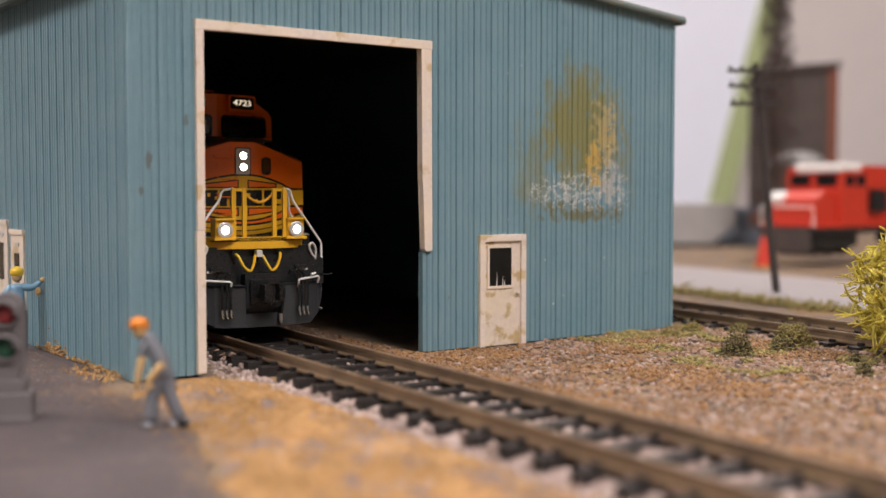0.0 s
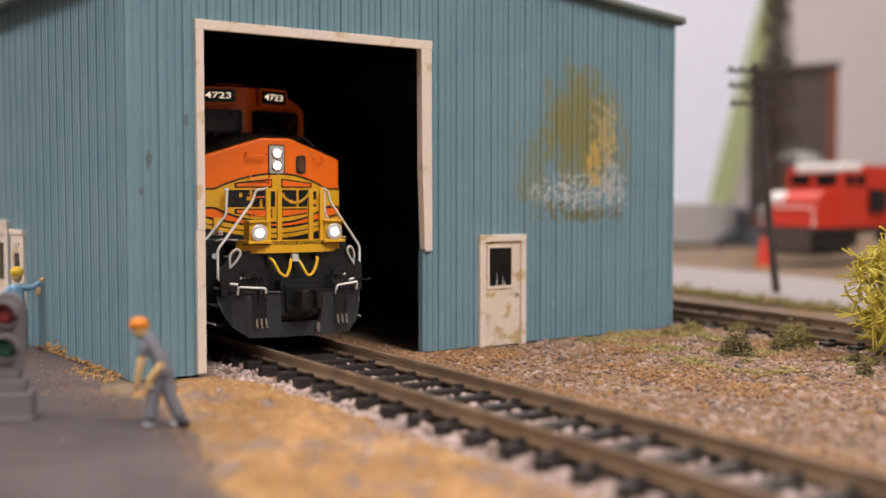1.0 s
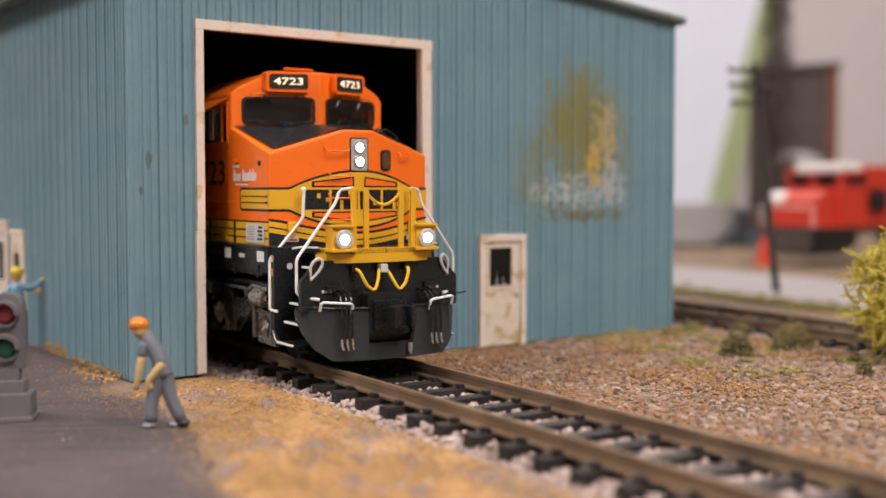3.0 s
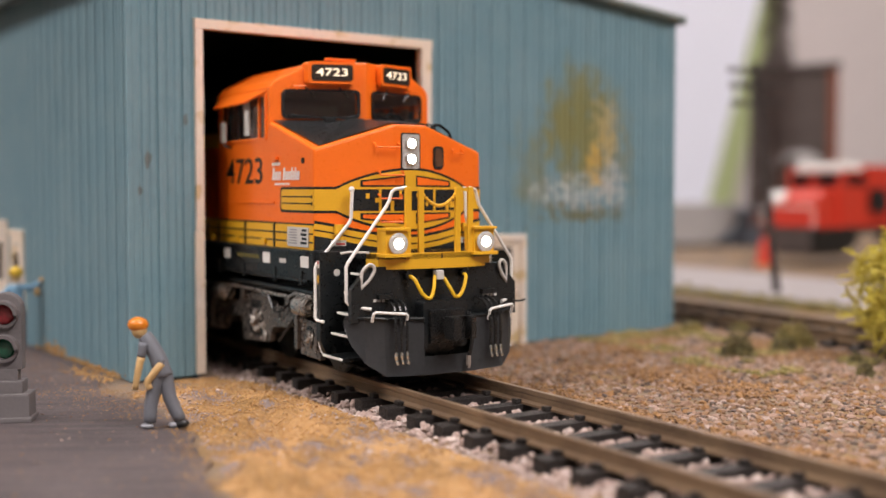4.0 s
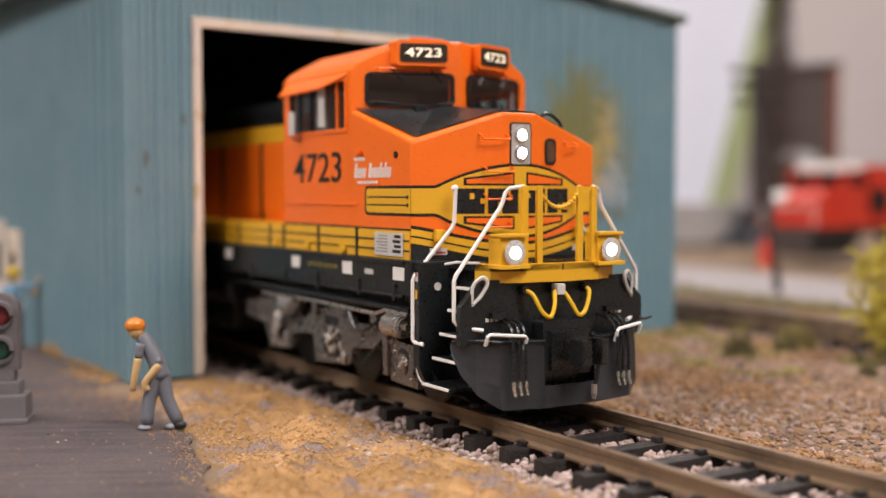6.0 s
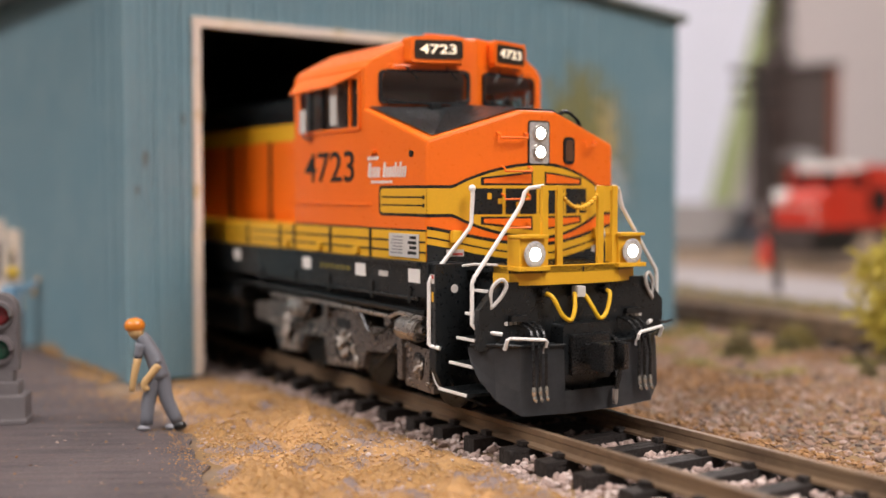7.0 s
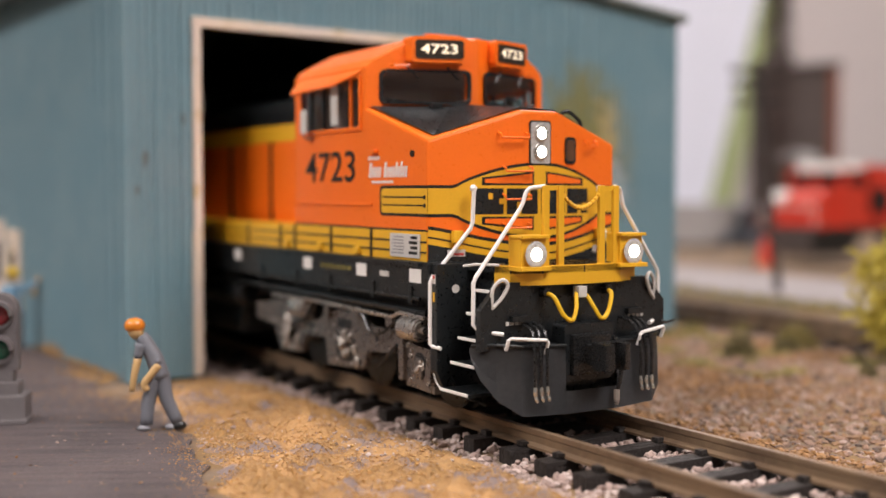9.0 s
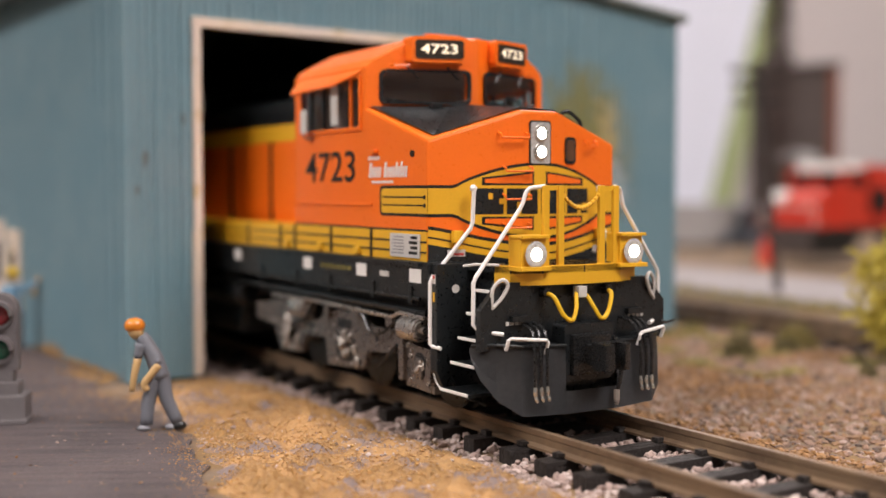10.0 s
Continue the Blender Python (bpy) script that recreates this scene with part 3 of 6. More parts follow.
def build_ground():
    base = part("baseboard", a_box(-700, 980, -500, 960, -60, -6.5), material("board_wood", (0.25, 0.17, 0.1), 0.7, vary=0.2, grain=8.0), None, "wooden baseboard that carries the model railway", "structure")
    height_sheet("ground", -150, 240, -140, 250, 2.0, ground_height, GROUND, "brown earth ground under gravel")
    part("ground", prism(bmesh.new(), [(-700, -500), (980, -500), (980, 960), (-700, 960)], "z", -6.5, -5.6), GROUND, None, "brown earth ground beyond the gravel", "structure")

    def apron_edge(y):
        return float(np.interp(y, (-130, -7, 18, 40, 60, 80), (-56, -54, -47.3, -42.3, -43.5, -47))) + 1.6 * noise.noise(Vector((y * 0.16, 0.0, 4.0)))

    # asphalt apron with a worn, uneven edge
    rng = random.Random(3)
    edge = []
    y = -130.0
    while y < 260:
        ex = apron_edge(y) + rng.uniform(-0.3, 0.3)
        if y > 74:
            k = min(1.0, (y - 74) / 22)
            ex += (-38.2 - 0.0714 * (y - 80) - ex) * k
        edge.append((ex, y))
        y += 1.5
    bm = prism(bmesh.new(), edge + [(-150, 260), (-150, -130)], "z", GROUND_Z - 1.2, GROUND_Z + 0.28)
    part("pavement", bm, ASPHALT, None, "dark grey asphalt apron with scattered grit", "structure")
    bm = prism(bmesh.new(), [(-150, -30), (-56, -12.5), (-54.5, -7.5), (-62, -6.0), (-80, -8.5), (-150, -18)], "z", GROUND_Z + 0.2, GROUND_Z + 0.75)
    part("pavement", bm, ASPHALT, None, "raised dark asphalt patch", "structure")

    # ochre turf bank beside the track
    def bank(x, y):
        a = max(0.0, min(1.0, (x - apron_edge(y)) / 6)) * max(0.0, min(1.0, (-15.0 - x) / 5)) * max(0.25, min(1.0, (80 - y) / 22))
        clump = max(0.0, noise.noise(Vector((x * 0.16, y * 0.16, 5.0)))) + 0.5 * max(0.0, noise.noise(Vector((x * 0.4, y * 0.4, 6.0))))
        return GROUND_Z - 0.6 + a * (1.15 + 0.7 * relief(x * 2.2, y * 2.2) + 0.95 * noise.noise(Vector((x * 0.3, y * 0.3, 1.0))) + 0.6 * noise.noise(Vector((x * 0.75, y * 0.75, 2.0))) + 2.2 * clump)
    height_sheet("turf_bank", -57, -13, -130, 82, 0.6, bank, SAND, "ochre yellow sandy turf bank beside the track")
    r = np.random.default_rng(11)
    cs = []
    while len(cs) < 52000:
        x, y = r.uniform(-56, -14), r.uniform(-75, 80.5)
        if x > apron_edge(y) + 3.0 * r.random() and noise.noise(Vector((x * 0.09, y * 0.09, 3.0))) > -0.42 - 0.3 * (y > 20) + 0.32 * (x > -29):
            cs.append((x, y, bank(x, y) + r.uniform(-0.05, 0.25)))
    scatter("turf_grains", cs, r.gamma(3.0, 0.034, len(cs)).clip(0.05, 0.4), OCHRE, None, 0.7, "loose ochre turf grains", "stuff", "turf", 2)
    cs = [(apron_edge(y) - abs(r.normal()) * (2.2 if y < 45 else 5.0), y, GROUND_Z + 0.31) for y in r.uniform(-60, 80, 2600)]
    scatter("turf_grains", cs, r.gamma(2.5, 0.03, len(cs)).clip(0.04, 0.25), OCHRE, None, 0.6, "ochre dust strewn over the asphalt edge", "stuff", "turf", 14)
    cs = []
    while len(cs) < 2200:
        x, y = r.uniform(-44, -15), r.uniform(-75, 70)
        if noise.noise(Vector((x * 0.09, y * 0.09, 3.0))) < -0.2 or r.random() < 0.1:
            cs.append((x, y, bank(x, y) + r.uniform(-0.05, 0.2)))
    scatter("grit", cs, r.gamma(3.0, 0.055, len(cs)).clip(0.06, 0.5), BALLAST, None, 0.7, "pinkish grit among the turf", "stuff", "grit", 16)
    # ochre along the shed's side and on the other side of the track
    cs = [(-41.5 + r.normal() * 1.6 - 0.0715 * (y - 80), y, GROUND_Z + 0.3 + abs(r.normal()) * 0.3) for y in r.uniform(82, 105, 200)]
    scatter("turf_grains", cs, r.uniform(0.1, 0.36, len(cs)), OCHRE, None, 0.7, "ochre turf grains along the shed wall", "stuff", "turf", 3)

    # turf caught on the foot of the shed's side wall
    cs = []
    for _ in range(380):
        s = r.choice([r.normal(46, 5), r.normal(20, 7), r.uniform(5, 60)])
        z = abs(r.normal()) * (1.5 if 38 < s < 54 else 0.5)
        cs.append((-37.85 - 0.0714 * s - 0.45, 80.87 + 0.9974 * s, GROUND_Z + 0.4 + z))
    scatter("turf_grains", cs, r.uniform(0.12, 0.4, len(cs)), OCHRE, None, 0.8, "ochre turf caught on the shed's wall foot", "stuff", "turf", 15)
    # ballast round the ties
    def slope(x):
        return -3.35 if abs(x) < 7.5 else -3.35 - (abs(x) - 7.5) * (0.11 if x < 0 else 0.06)
    cs = []
    while len(cs) < 13000:
        x, y = r.uniform(-20.5, 20.5), r.uniform(-140, 150)
        if y > 25 and abs(x) < 14 and r.random() < min(0.75, (y - 25) / 60):
            continue
        if abs(abs(x) - 8.75) < 1.0 or (abs((y + 188 + 4.25) % 8.5 - 4.25) < 1.55 and abs(x) < 14.2 and r.random() < 0.985):
            continue
        cs.append((x, y, slope(x) - r.uniform(0.0, 0.9)))
    scatter("ballast", cs, r.uniform(0.3, 0.72, len(cs)), BALLAST, None, 0.85, "pinkish grey track ballast stones", "stuff", "ballast", 4)
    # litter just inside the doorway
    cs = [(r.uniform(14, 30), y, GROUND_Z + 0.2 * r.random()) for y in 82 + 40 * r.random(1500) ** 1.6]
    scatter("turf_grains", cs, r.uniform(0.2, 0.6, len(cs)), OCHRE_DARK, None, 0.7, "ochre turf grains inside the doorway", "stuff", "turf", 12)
    cs = [(r.uniform(14, 30), y, GROUND_Z + 0.2 * r.random()) for y in 82 + 70 * r.random(900)]
    scatter("gravel", cs, r.uniform(0.25, 0.8, len(cs)), GRAVEL, None, 0.7, "gravel inside the doorway", "stuff", "gravel", 13)
    # gravel yard
    cs = spread(r, 21000, (15, 150, -110, 130), lambda x, y: not in_shed(x, y, 0.6) and not (y < 10 and x > 110) and x + 0.05 * y < 128)
    scatter("gravel", cs, r.gamma(4.5, 0.105, len(cs)).clip(0.16, 1.3), GRAVEL, None, 0.7, "mixed brown and pinkish gravel stones", "stuff", "gravel", 5)
    cs = spread(r, 15000, (15, 115, -80, 95), lambda x, y: not in_shed(x, y, 0.3) and noise.noise(Vector((x * 0.045, y * 0.045, 8.0))) + (0.6 if x < 27 else 0.0) + (0.25 if y > 45 else 0) > 0.25, 0.6)
    scatter("turf_grains", cs, r.uniform(0.15, 0.5, len(cs)), OCHRE_DARK, None, 0.7, "ochre turf grains among the gravel", "stuff", "turf", 6)
    cs = spread(r, 5200, (70, 132, 20, 95), lambda x, y: not in_shed(x, y, 0.4) and noise.noise(Vector((x * 0.08, y * 0.08, 12.0))) > 0.12, 0.8)
    scatter("dry_grass", cs, r.uniform(0.15, 0.5, len(cs)), STRAW, None, 0.8, "dry straw-coloured grass patches on the gravel", "stuff", "grass", 18)
    # grit on the apron
    cs = [(-41 - 0.07 * (y - 80) - abs(r.normal()) * 9.0, y, GROUND_Z + 0.31) for y in r.uniform(52, 140, 3600)]
    scatter("grit", cs, r.gamma(2.5, 0.035, len(cs)).clip(0.04, 0.3), GRAVEL, None, 0.6, "brown dust strewn on the asphalt along the shed", "stuff", "grit", 17)
    cs = [(r.uniform(-95, -47), r.uniform(-20, 130), GROUND_Z + 0.33) for _ in range(420)]
    scatter("grit", cs, r.gamma(2.5, 0.06, len(cs)).clip(0.05, 0.5), GRAVEL, None, 0.7, "pale grit on the asphalt", "stuff", "grit", 7)
    cs = [(-8.75 + r.choice([-1, 1]) * r.uniform(10, 16) + 8.75, y, -3.0) for y in r.uniform(95, 330, 500)]
    scatter("gravel", cs, r.uniform(0.4, 0.9, len(cs)), GRAVEL, None, 0.8, "gravel on the shed floor", "stuff", "gravel", 8)
    # pale road and grass verge behind
    road = thing("road", 225, 150, GROUND_Z, "pale grey concrete road behind the tracks", "road", kind="structure", rz=-6)
    part("road_slab", a_box(-24, 58, -280, 420, -0.9, 0.5, bev=0.2), ROAD, road)
    cs = [(184 + 0.10 * (y - 60) + r.normal() * 3.0, y, GROUND_Z + abs(r.normal()) * 0.9) for y in r.uniform(20, 230, 2600)]
    scatter("grass_verge", cs, r.uniform(0.3, 0.8, len(cs)), STRAW, None, 0.9, "olive grass verge along the road", "stuff", "grass", 9)
    return base


def tuft(name, x, y, rx, ry, h, n, mat, label, seed):
    r = np.random.default_rng(seed)
    cs, ss = [], []
    for _ in range(int(n * 2.6)):
        a, q = r.uniform(0, math.tau), r.random() ** 0.5 * (1 + 0.25 * r.normal())
        hh = max(0.0, h * (1 - min(1, q) ** 2) * r.random() ** 0.5 * (1 + 0.3 * r.normal()))
        cs.append((q * rx * math.cos(a), q * ry * math.sin(a), hh))
        ss.append(r.uniform(0.12, 0.4))
    ob = scatter(name, cs * 2, [q * s for q in (1.0, 0.8) for s in ss], mat, None, 0.9, label, "", "tuft", seed)
    ob.location = (x * MM, y * MM, ground_height(x, y) * MM)
    return ob


def lichen_bush(x, y, seed=4):
    """A curled, branching clump: many bent twigs with blunt tips."""
    rng = random.Random(seed)
    t = thing("bush", x, y, GROUND_Z, "yellow-green curled lichen bush on dark twigs", "bush")
    bm = bmesh.new()
    tw = bmesh.new()

    for k in range(8):
        a = k * 2.4
        p0 = Vector((rng.uniform(-2, 2), rng.uniform(-2, 2), 0))
        tube(tw, smooth_path([p0, p0 + Vector((math.cos(a) * 3, math.sin(a) * 3, 8)), Vector((math.cos(a) * 9, math.sin(a) * 9, rng.uniform(12, 22)))], 4), 0.4, 6)
    for k in range(1250):
        # start inside an uneven crown and curl outward
        while True:
            p0 = Vector((rng.uniform(-1, 1), rng.uniform(-1, 1), rng.uniform(-1, 1)))
            if p0.length < 1 and p0.length > 0.35 and noise.noise(p0 * 2.3 + Vector((5, 1, 2))) > -0.06:
                break
        q = Vector((p0.x * 14, p0.y * 14, 15.5 + p0.z * 14))
        d = (p0 + Vector((rng.gauss(0, 0.6), rng.gauss(0, 0.6), rng.gauss(0, 0.6)))).normalized()
        pts = [q]
        bend = Vector((rng.gauss(0, 0.75), rng.gauss(0, 0.75), rng.gauss(0, 0.75)))
        for _ in range(rng.choice((4, 5, 6))):
            d = (d + bend).normalized()
            q = q + d * rng.uniform(0.6, 1.1)
            pts.append(q)
        rr = rng.uniform(0.16, 0.34)
        tube(bm, pts, [rr * (1 - 0.08 * i) for i in range(len(pts))], 5)
        if rng.random() < 0.6:
            e = pts[len(pts) // 2]
            d2 = Vector((rng.gauss(0, 1), rng.gauss(0, 1), rng.gauss(0, 1))).normalized()
            tube(bm, [e, e + d2 * 0.9, e + (d2 + bend) * 1.7], [rr * 0.9, rr * 0.8, rr * 0.6], 5)
    part("foliage", bm, LICHEN, t, "curled yellow-green lichen foliage")
    part("twigs", tw, TWIG, t, "dark brown twigs")
    return t


# ---------------------------------------------------------------- lineside things
SIGNAL_GREY = material("signal_grey", (0.14, 0.125, 0.125), 0.55, vary=0.2, grain=0.5, bump=0.1)
LENS_RED = material("lens_red", (0.30, 0.028, 0.032), 0.15, vary=0.2, grain=0.5, coat=0.5)
LENS_GREEN = material("lens_green", (0.02, 0.11, 0.06), 0.15, vary=0.2, grain=0.5, coat=0.5)


def dwarf_signal(x, y, rz):
    t = thing("dwarf_signal", x, y, GROUND_Z + 0.28, "grey two-lamp dwarf signal on a stepped base", "signal", rz=rz)
    base = part("base", a_box(-3.9, 3.9, -2.6, 2.6, 0, 4.6, bev=0.35), SIGNAL_GREY, t)
    part("plinth", a_box(-4.2, 4.2, -2.9, 2.9, 0, 0.8, bev=0.2), SIGNAL_GREY, base)
    part("base_step", a_box(-2.8, 2.8, -2.0, 2.0, 4.5, 6.6, bev=0.3), SIGNAL_GREY, base)
    part("bolt", disc(bmesh.new(), (-2.8, -2.8, 0.9), (0, 1, 0), 0.6, 0.8, 8), SIGNAL_GREY, base)
    part("neck", a_box(-1.9, 1.9, -1.3, 1.3, 6.5, 8.6, bev=0.25), SIGNAL_GREY, t)
    loop = [(-2.6, 8.4), (2.6, 8.4), (2.6, 18.2)] + [(2.6 * math.cos(a), 18.2 + 2.6 * math.sin(a)) for a in (math.pi * k / 10 for k in range(1, 10))] + [(-2.6, 18.2)]
    head = part("head", prism(bmesh.new(), loop, "y", -1.3, 1.6, 0.25), SIGNAL_GREY, t)
    for z, mat, label in ((17.4, LENS_RED, "red lens"), (11.9, LENS_GREEN, "green lens")):
        bm = bmesh.new()
        arc = [(2.25 * math.cos(a), z + 2.25 * math.sin(a)) for a in (math.tau * k / 20 for k in range(20))]
        inn = [(1.75 * math.cos(a), z + 1.75 * math.sin(a)) for a in (math.tau * k / 20 for k in range(20))]
        for k in range(20):
            j = (k + 1) % 20
            dk, dj = (1.9 if arc[k][1] > z - 0.4 else 0.7), (1.9 if arc[j][1] > z - 0.4 else 0.7)
            solid(bm, [(arc[k][0], -1.2, arc[k][1]), (arc[j][0], -1.2, arc[j][1]), (arc[j][0], -1.3 - dj, arc[j][1]), (arc[k][0], -1.3 - dk, arc[k][1]),
                       (inn[k][0], -1.2, inn[k][1]), (inn[j][0], -1.2, inn[j][1]), (inn[j][0], -1.3 - dj, inn[j][1]), (inn[k][0], -1.3 - dk, inn[k][1])],
                  [(0, 1, 2, 3), (4, 5, 6, 7), (3, 2, 6, 7)])
        bmesh.ops.remove_doubles(bm, verts=bm.verts, dist=0.001)
        part("lamp_hood", bm, SIGNAL_GREY, head)
        part("lens", ball(bmesh.new(), (0, -1.1, z), 1.75, (1, 0.5, 1), 3), mat, head, label)
    return t


FIG_GREY = material("figure_grey", (0.15, 0.155, 0.175), 0.55, vary=0.15, grain=0.5)
FIG_SKIN = material("figure_tan", (0.52, 0.33, 0.14), 0.55, vary=0.12, grain=0.5)
FIG_ORANGE = material("figure_orange", (0.62, 0.19, 0.015), 0.35, vary=0.08)
FIG_YELLOW = material("figure_yellow", (0.68, 0.44, 0.03), 0.4, vary=0.08)
FIG_BLUE = material("figure_blue", (0.18, 0.33, 0.46), 0.55, vary=0.1)
FIG_SHOE = material("figure_pale_grey", (0.26, 0.26, 0.28), 0.5, vary=0.2)
FIG_BLACK = material("figure_black", (0.015, 0.015, 0.015), 0.4)


def figurine(name, x, y, rz, pieces, mats, label):
    """One plain painted mesh made of tapered limbs."""
    bm = bmesh.new()
    for kind, slot, *a in pieces:
        before = set(bm.faces)
        if kind == "t":
            tube(bm, smooth_path(a[0], 4), [a[1][0] + (a[1][1] - a[1][0]) * k / (4 * (len(a[0]) - 1)) for k in range(4 * (len(a[0]) - 1) + 1)], 10)
        else:
            ball(bm, a[0], a[1], a[2], 2)
        for f in bm.faces:
            if f not in before:
                f.material_index, f.smooth = slot, True
    ob = part(name, bm, mats, None, label)
    ob.matrix_basis = pose(x * MM, y * MM, (GROUND_Z + 0.28) * MM, 0, 0, rz)
    tagged(ob, category="figurine")
    for q in ob.data.polygons:
        q.use_smooth = True
    return ob


def figurines():
    # stooping worker: local x is the picture's width, y points away
    P = [("t", 0, [(-0.2, 0, 8.8), (-1.6, 0, 5.0), (-2.0, -0.2, 1.0)], (1.25, 0.95)), ("t", 0, [(0.3, 0.3, 8.8), (1.0, 0.3, 5.0), (2.6, 0.6, 1.2)], (1.25, 0.95)),
         ("t", 0, [(0.2, 0.1, 8.2), (-0.6, 0, 11.0), (-2.2, 0, 13.8), (-2.8, 0, 14.6)], (1.45, 1.1)),
         ("t", 0, [(-2.6, -0.9, 13.6), (-3.0, -1.0, 11.4)], (0.75, 0.65)), ("t", 1, [(-3.0, -1.0, 11.4), (-3.5, -1.2, 9.0), (-4.0, -1.0, 6.3)], (0.62, 0.45)),
         ("t", 0, [(-1.5, 1.0, 13.2), (0.2, -1.0, 10.4)], (0.75, 0.65)), ("t", 1, [(0.2, -1.0, 10.4), (-1.2, -1.3, 8.6), (-2.0, -1.3, 7.4), (-1.6, -1.2, 6.4)], (0.62, 0.5)),
         ("b", 1, (-3.5, 0, 15.4), 1.2, (1, 1, 1.1)), ("b", 2, (-3.7, 0, 16.3), 1.5, (1.1, 1.0, 0.85)),
         ("b", 3, (-2.3, -0.6, 0.5), 0.7, (1.5, 1.0, 0.7)), ("b", 4, (2.9, 0.4, 0.7), 0.85, (1.4, 1.0, 0.9)), ("b", 3, (1.6, 0.2, 0.5), 0.7, (1.2, 0.9, 0.7))]
    figurine("worker_figurine", -46.7, 35.4, -32, P, [FIG_GREY, FIG_SKIN, FIG_ORANGE, FIG_SHOE, FIG_BLACK], "small plastic worker figurine in grey with orange helmet, stooping")
    Q = [("t", 0, [(-1.0, 0, 9.5), (-1.1, 0, 5.0), (-1.2, 0, 0.6)], (1.25, 0.9)), ("t", 0, [(1.0, 0, 9.5), (1.1, 0, 5.0), (1.2, 0, 0.6)], (1.25, 0.9)),
         ("t", 1, [(0, 0, 9.0), (0, 0, 12.5), (0, 0, 15.6)], (1.7, 1.5)), ("t", 1, [(1.0, 0, 15.0), (3.4, 0.2, 14.9), (5.2, 0.4, 16.2)], (0.9, 0.6)),
         ("t", 1, [(-1.2, 0, 15.0), (-2.6, -0.6, 13.0), (-2.0, -1.4, 11.4)], (0.9, 0.65)), ("b", 2, (5.6, 0.4, 16.6), 0.7, (1, 1, 1)), ("b", 2, (4.6, 0.2, 13.9), 0.9, (0.8, 0.6, 1.3)),
         ("b", 2, (0, 0, 17.4), 1.2, (1, 1, 1.1)), ("b", 3, (0, 0, 18.5), 1.6, (1, 1, 0.85))]
    figurine("worker_figurine", -47.6, 137.0, -24, Q, [FIG_GREY, FIG_BLUE, FIG_SKIN, FIG_YELLOW], "small plastic worker figurine in blue with yellow helmet at the wall")


def telegraph_pole(x, y):
    t = thing("telegraph_pole", x, y, GROUND_Z, "dark wooden telegraph pole with three crossarms", "telegraph pole", rz=-32)
    wood = material("pole_wood", (0.035, 0.026, 0.022), 0.85, vary=0.3, grain=1.0, bump=0.3)
    part("shaft", tube(bmesh.new(), [(0, 0, -1), (-3.0, 0, 25), (-5.5, 0, 55), (-9.0, 0, 84)], [1.5, 1.35, 1.2, 1.0], 10), wood, t)
    for z, w in ((81, 10.5), (75.5, 10), (69, 9.5)):
        a = part("crossarm", a_box(-8.8 - w, -8.8 + w, -1.6, -0.4, z - 0.6, z + 0.6, bev=0.1), wood, t)
        for k in range(6):
            xx = -8.8 - w + 1 + k * (2 * w - 2) / 5
            part("insulator", tube(bmesh.new(), [(xx, -1, z + 0.5), (xx, -1, z + 1.2), (xx, -1, z + 1.9)], [0.35, 0.6, 0.3], 8), wood, a)
    part("brace", tube(bmesh.new(), [(-14, -1.2, 75.4), (-8.6, -1.2, 70.4)], 0.3, 6), wood, t)


RED = material("far_loco_red", (0.50, 0.035, 0.016), 0.4, vary=0.1, grain=1.0)
GREY_ROOF = material("far_grey", (0.30, 0.28, 0.27), 0.6, vary=0.15, grain=2.0)
DARK_BROWN = material("dark_brown_wall", (0.065, 0.048, 0.042), 0.8, vary=0.25, grain=3.0)
RUST = material("rust_brown", (0.17, 0.055, 0.03), 0.8, vary=0.2, grain=2.0)
BLUE_GREY = material("blue_grey_block", (0.10, 0.115, 0.14), 0.7, vary=0.2, grain=3.0)


def far_locomotive(x, y, rz):
    t = thing("locomotive", x, y, 0, "bright red diesel locomotive with white cab roof on a far track", "locomotive", rz=rz)
    part("underframe", a_box(0, 150, -17, 17, 11, 15, bev=0.4), BLACK, t)
    sill = part("sill", a_box(1, 150, -17.2, 17.2, 14.6, 16.2, bev=0.3), RED, t)
    part("short_hood", prism(bmesh.new(), [(4, 16), (26, 16), (26, 33), (12, 33), (5.5, 29)], "y", -14, 14, 0.7), RED, t)
    part("hood_stripe", prism(bmesh.new(), [(4.4, 27.4), (9.6, 32.0), (8.0, 33.0), (4.0, 29.4)], "y", 6.0, 14.2), WHITE, t)
    cab = part("cab", a_box(22, 46, -16.5, 16.5, 16, 45, bev=1.0), RED, t)
    part("roof", a_box(20, 40, -16.6, 10, 42.5, 47.5, bev=1.6), WHITE, cab)
    for a, b in ((-14, -2), (2, 14)):
        part("windshield", a_box(21.7, 22.3, a, b, 35.5, 41.5, bev=0.1), DARK_GLASS, cab)
    for a, b in ((26, 33), (35, 43)):
        part("side_window", a_box(a, b, -16.8, -16.3, 35.5, 41.5, bev=0.1), DARK_GLASS, cab)
    part("long_hood", a_box(46, 148, -12, 12, 16, 46.5, bev=0.8), RED, t)
    part("blower", a_box(52, 66, -15, -11, 22, 34, bev=1.0), BLACK, t)
    part("handrail", tube(bmesh.new(), [(0.5, -16, 15), (0.5, -16, 25), (0.5, 16, 25), (0.5, 16, 15)], 0.4, 6), WHITE, t)
    for xb in (22, 118):
        bg = part("bogie", a_box(xb - 18, xb + 18, -14.5, 14.5, 4, 11, bev=0.8), BLACK, t)
        for dx in (-12, 0, 12):
            part("wheel", disc(bmesh.new(), (xb + dx, 0, 6), (0, 1, 0), 6, 20, 24), BLACK, bg)
    part("pilot", a_box(-1.5, 1.0, -15, 15, 2, 14, bev=0.4), DARK_BROWN, t)


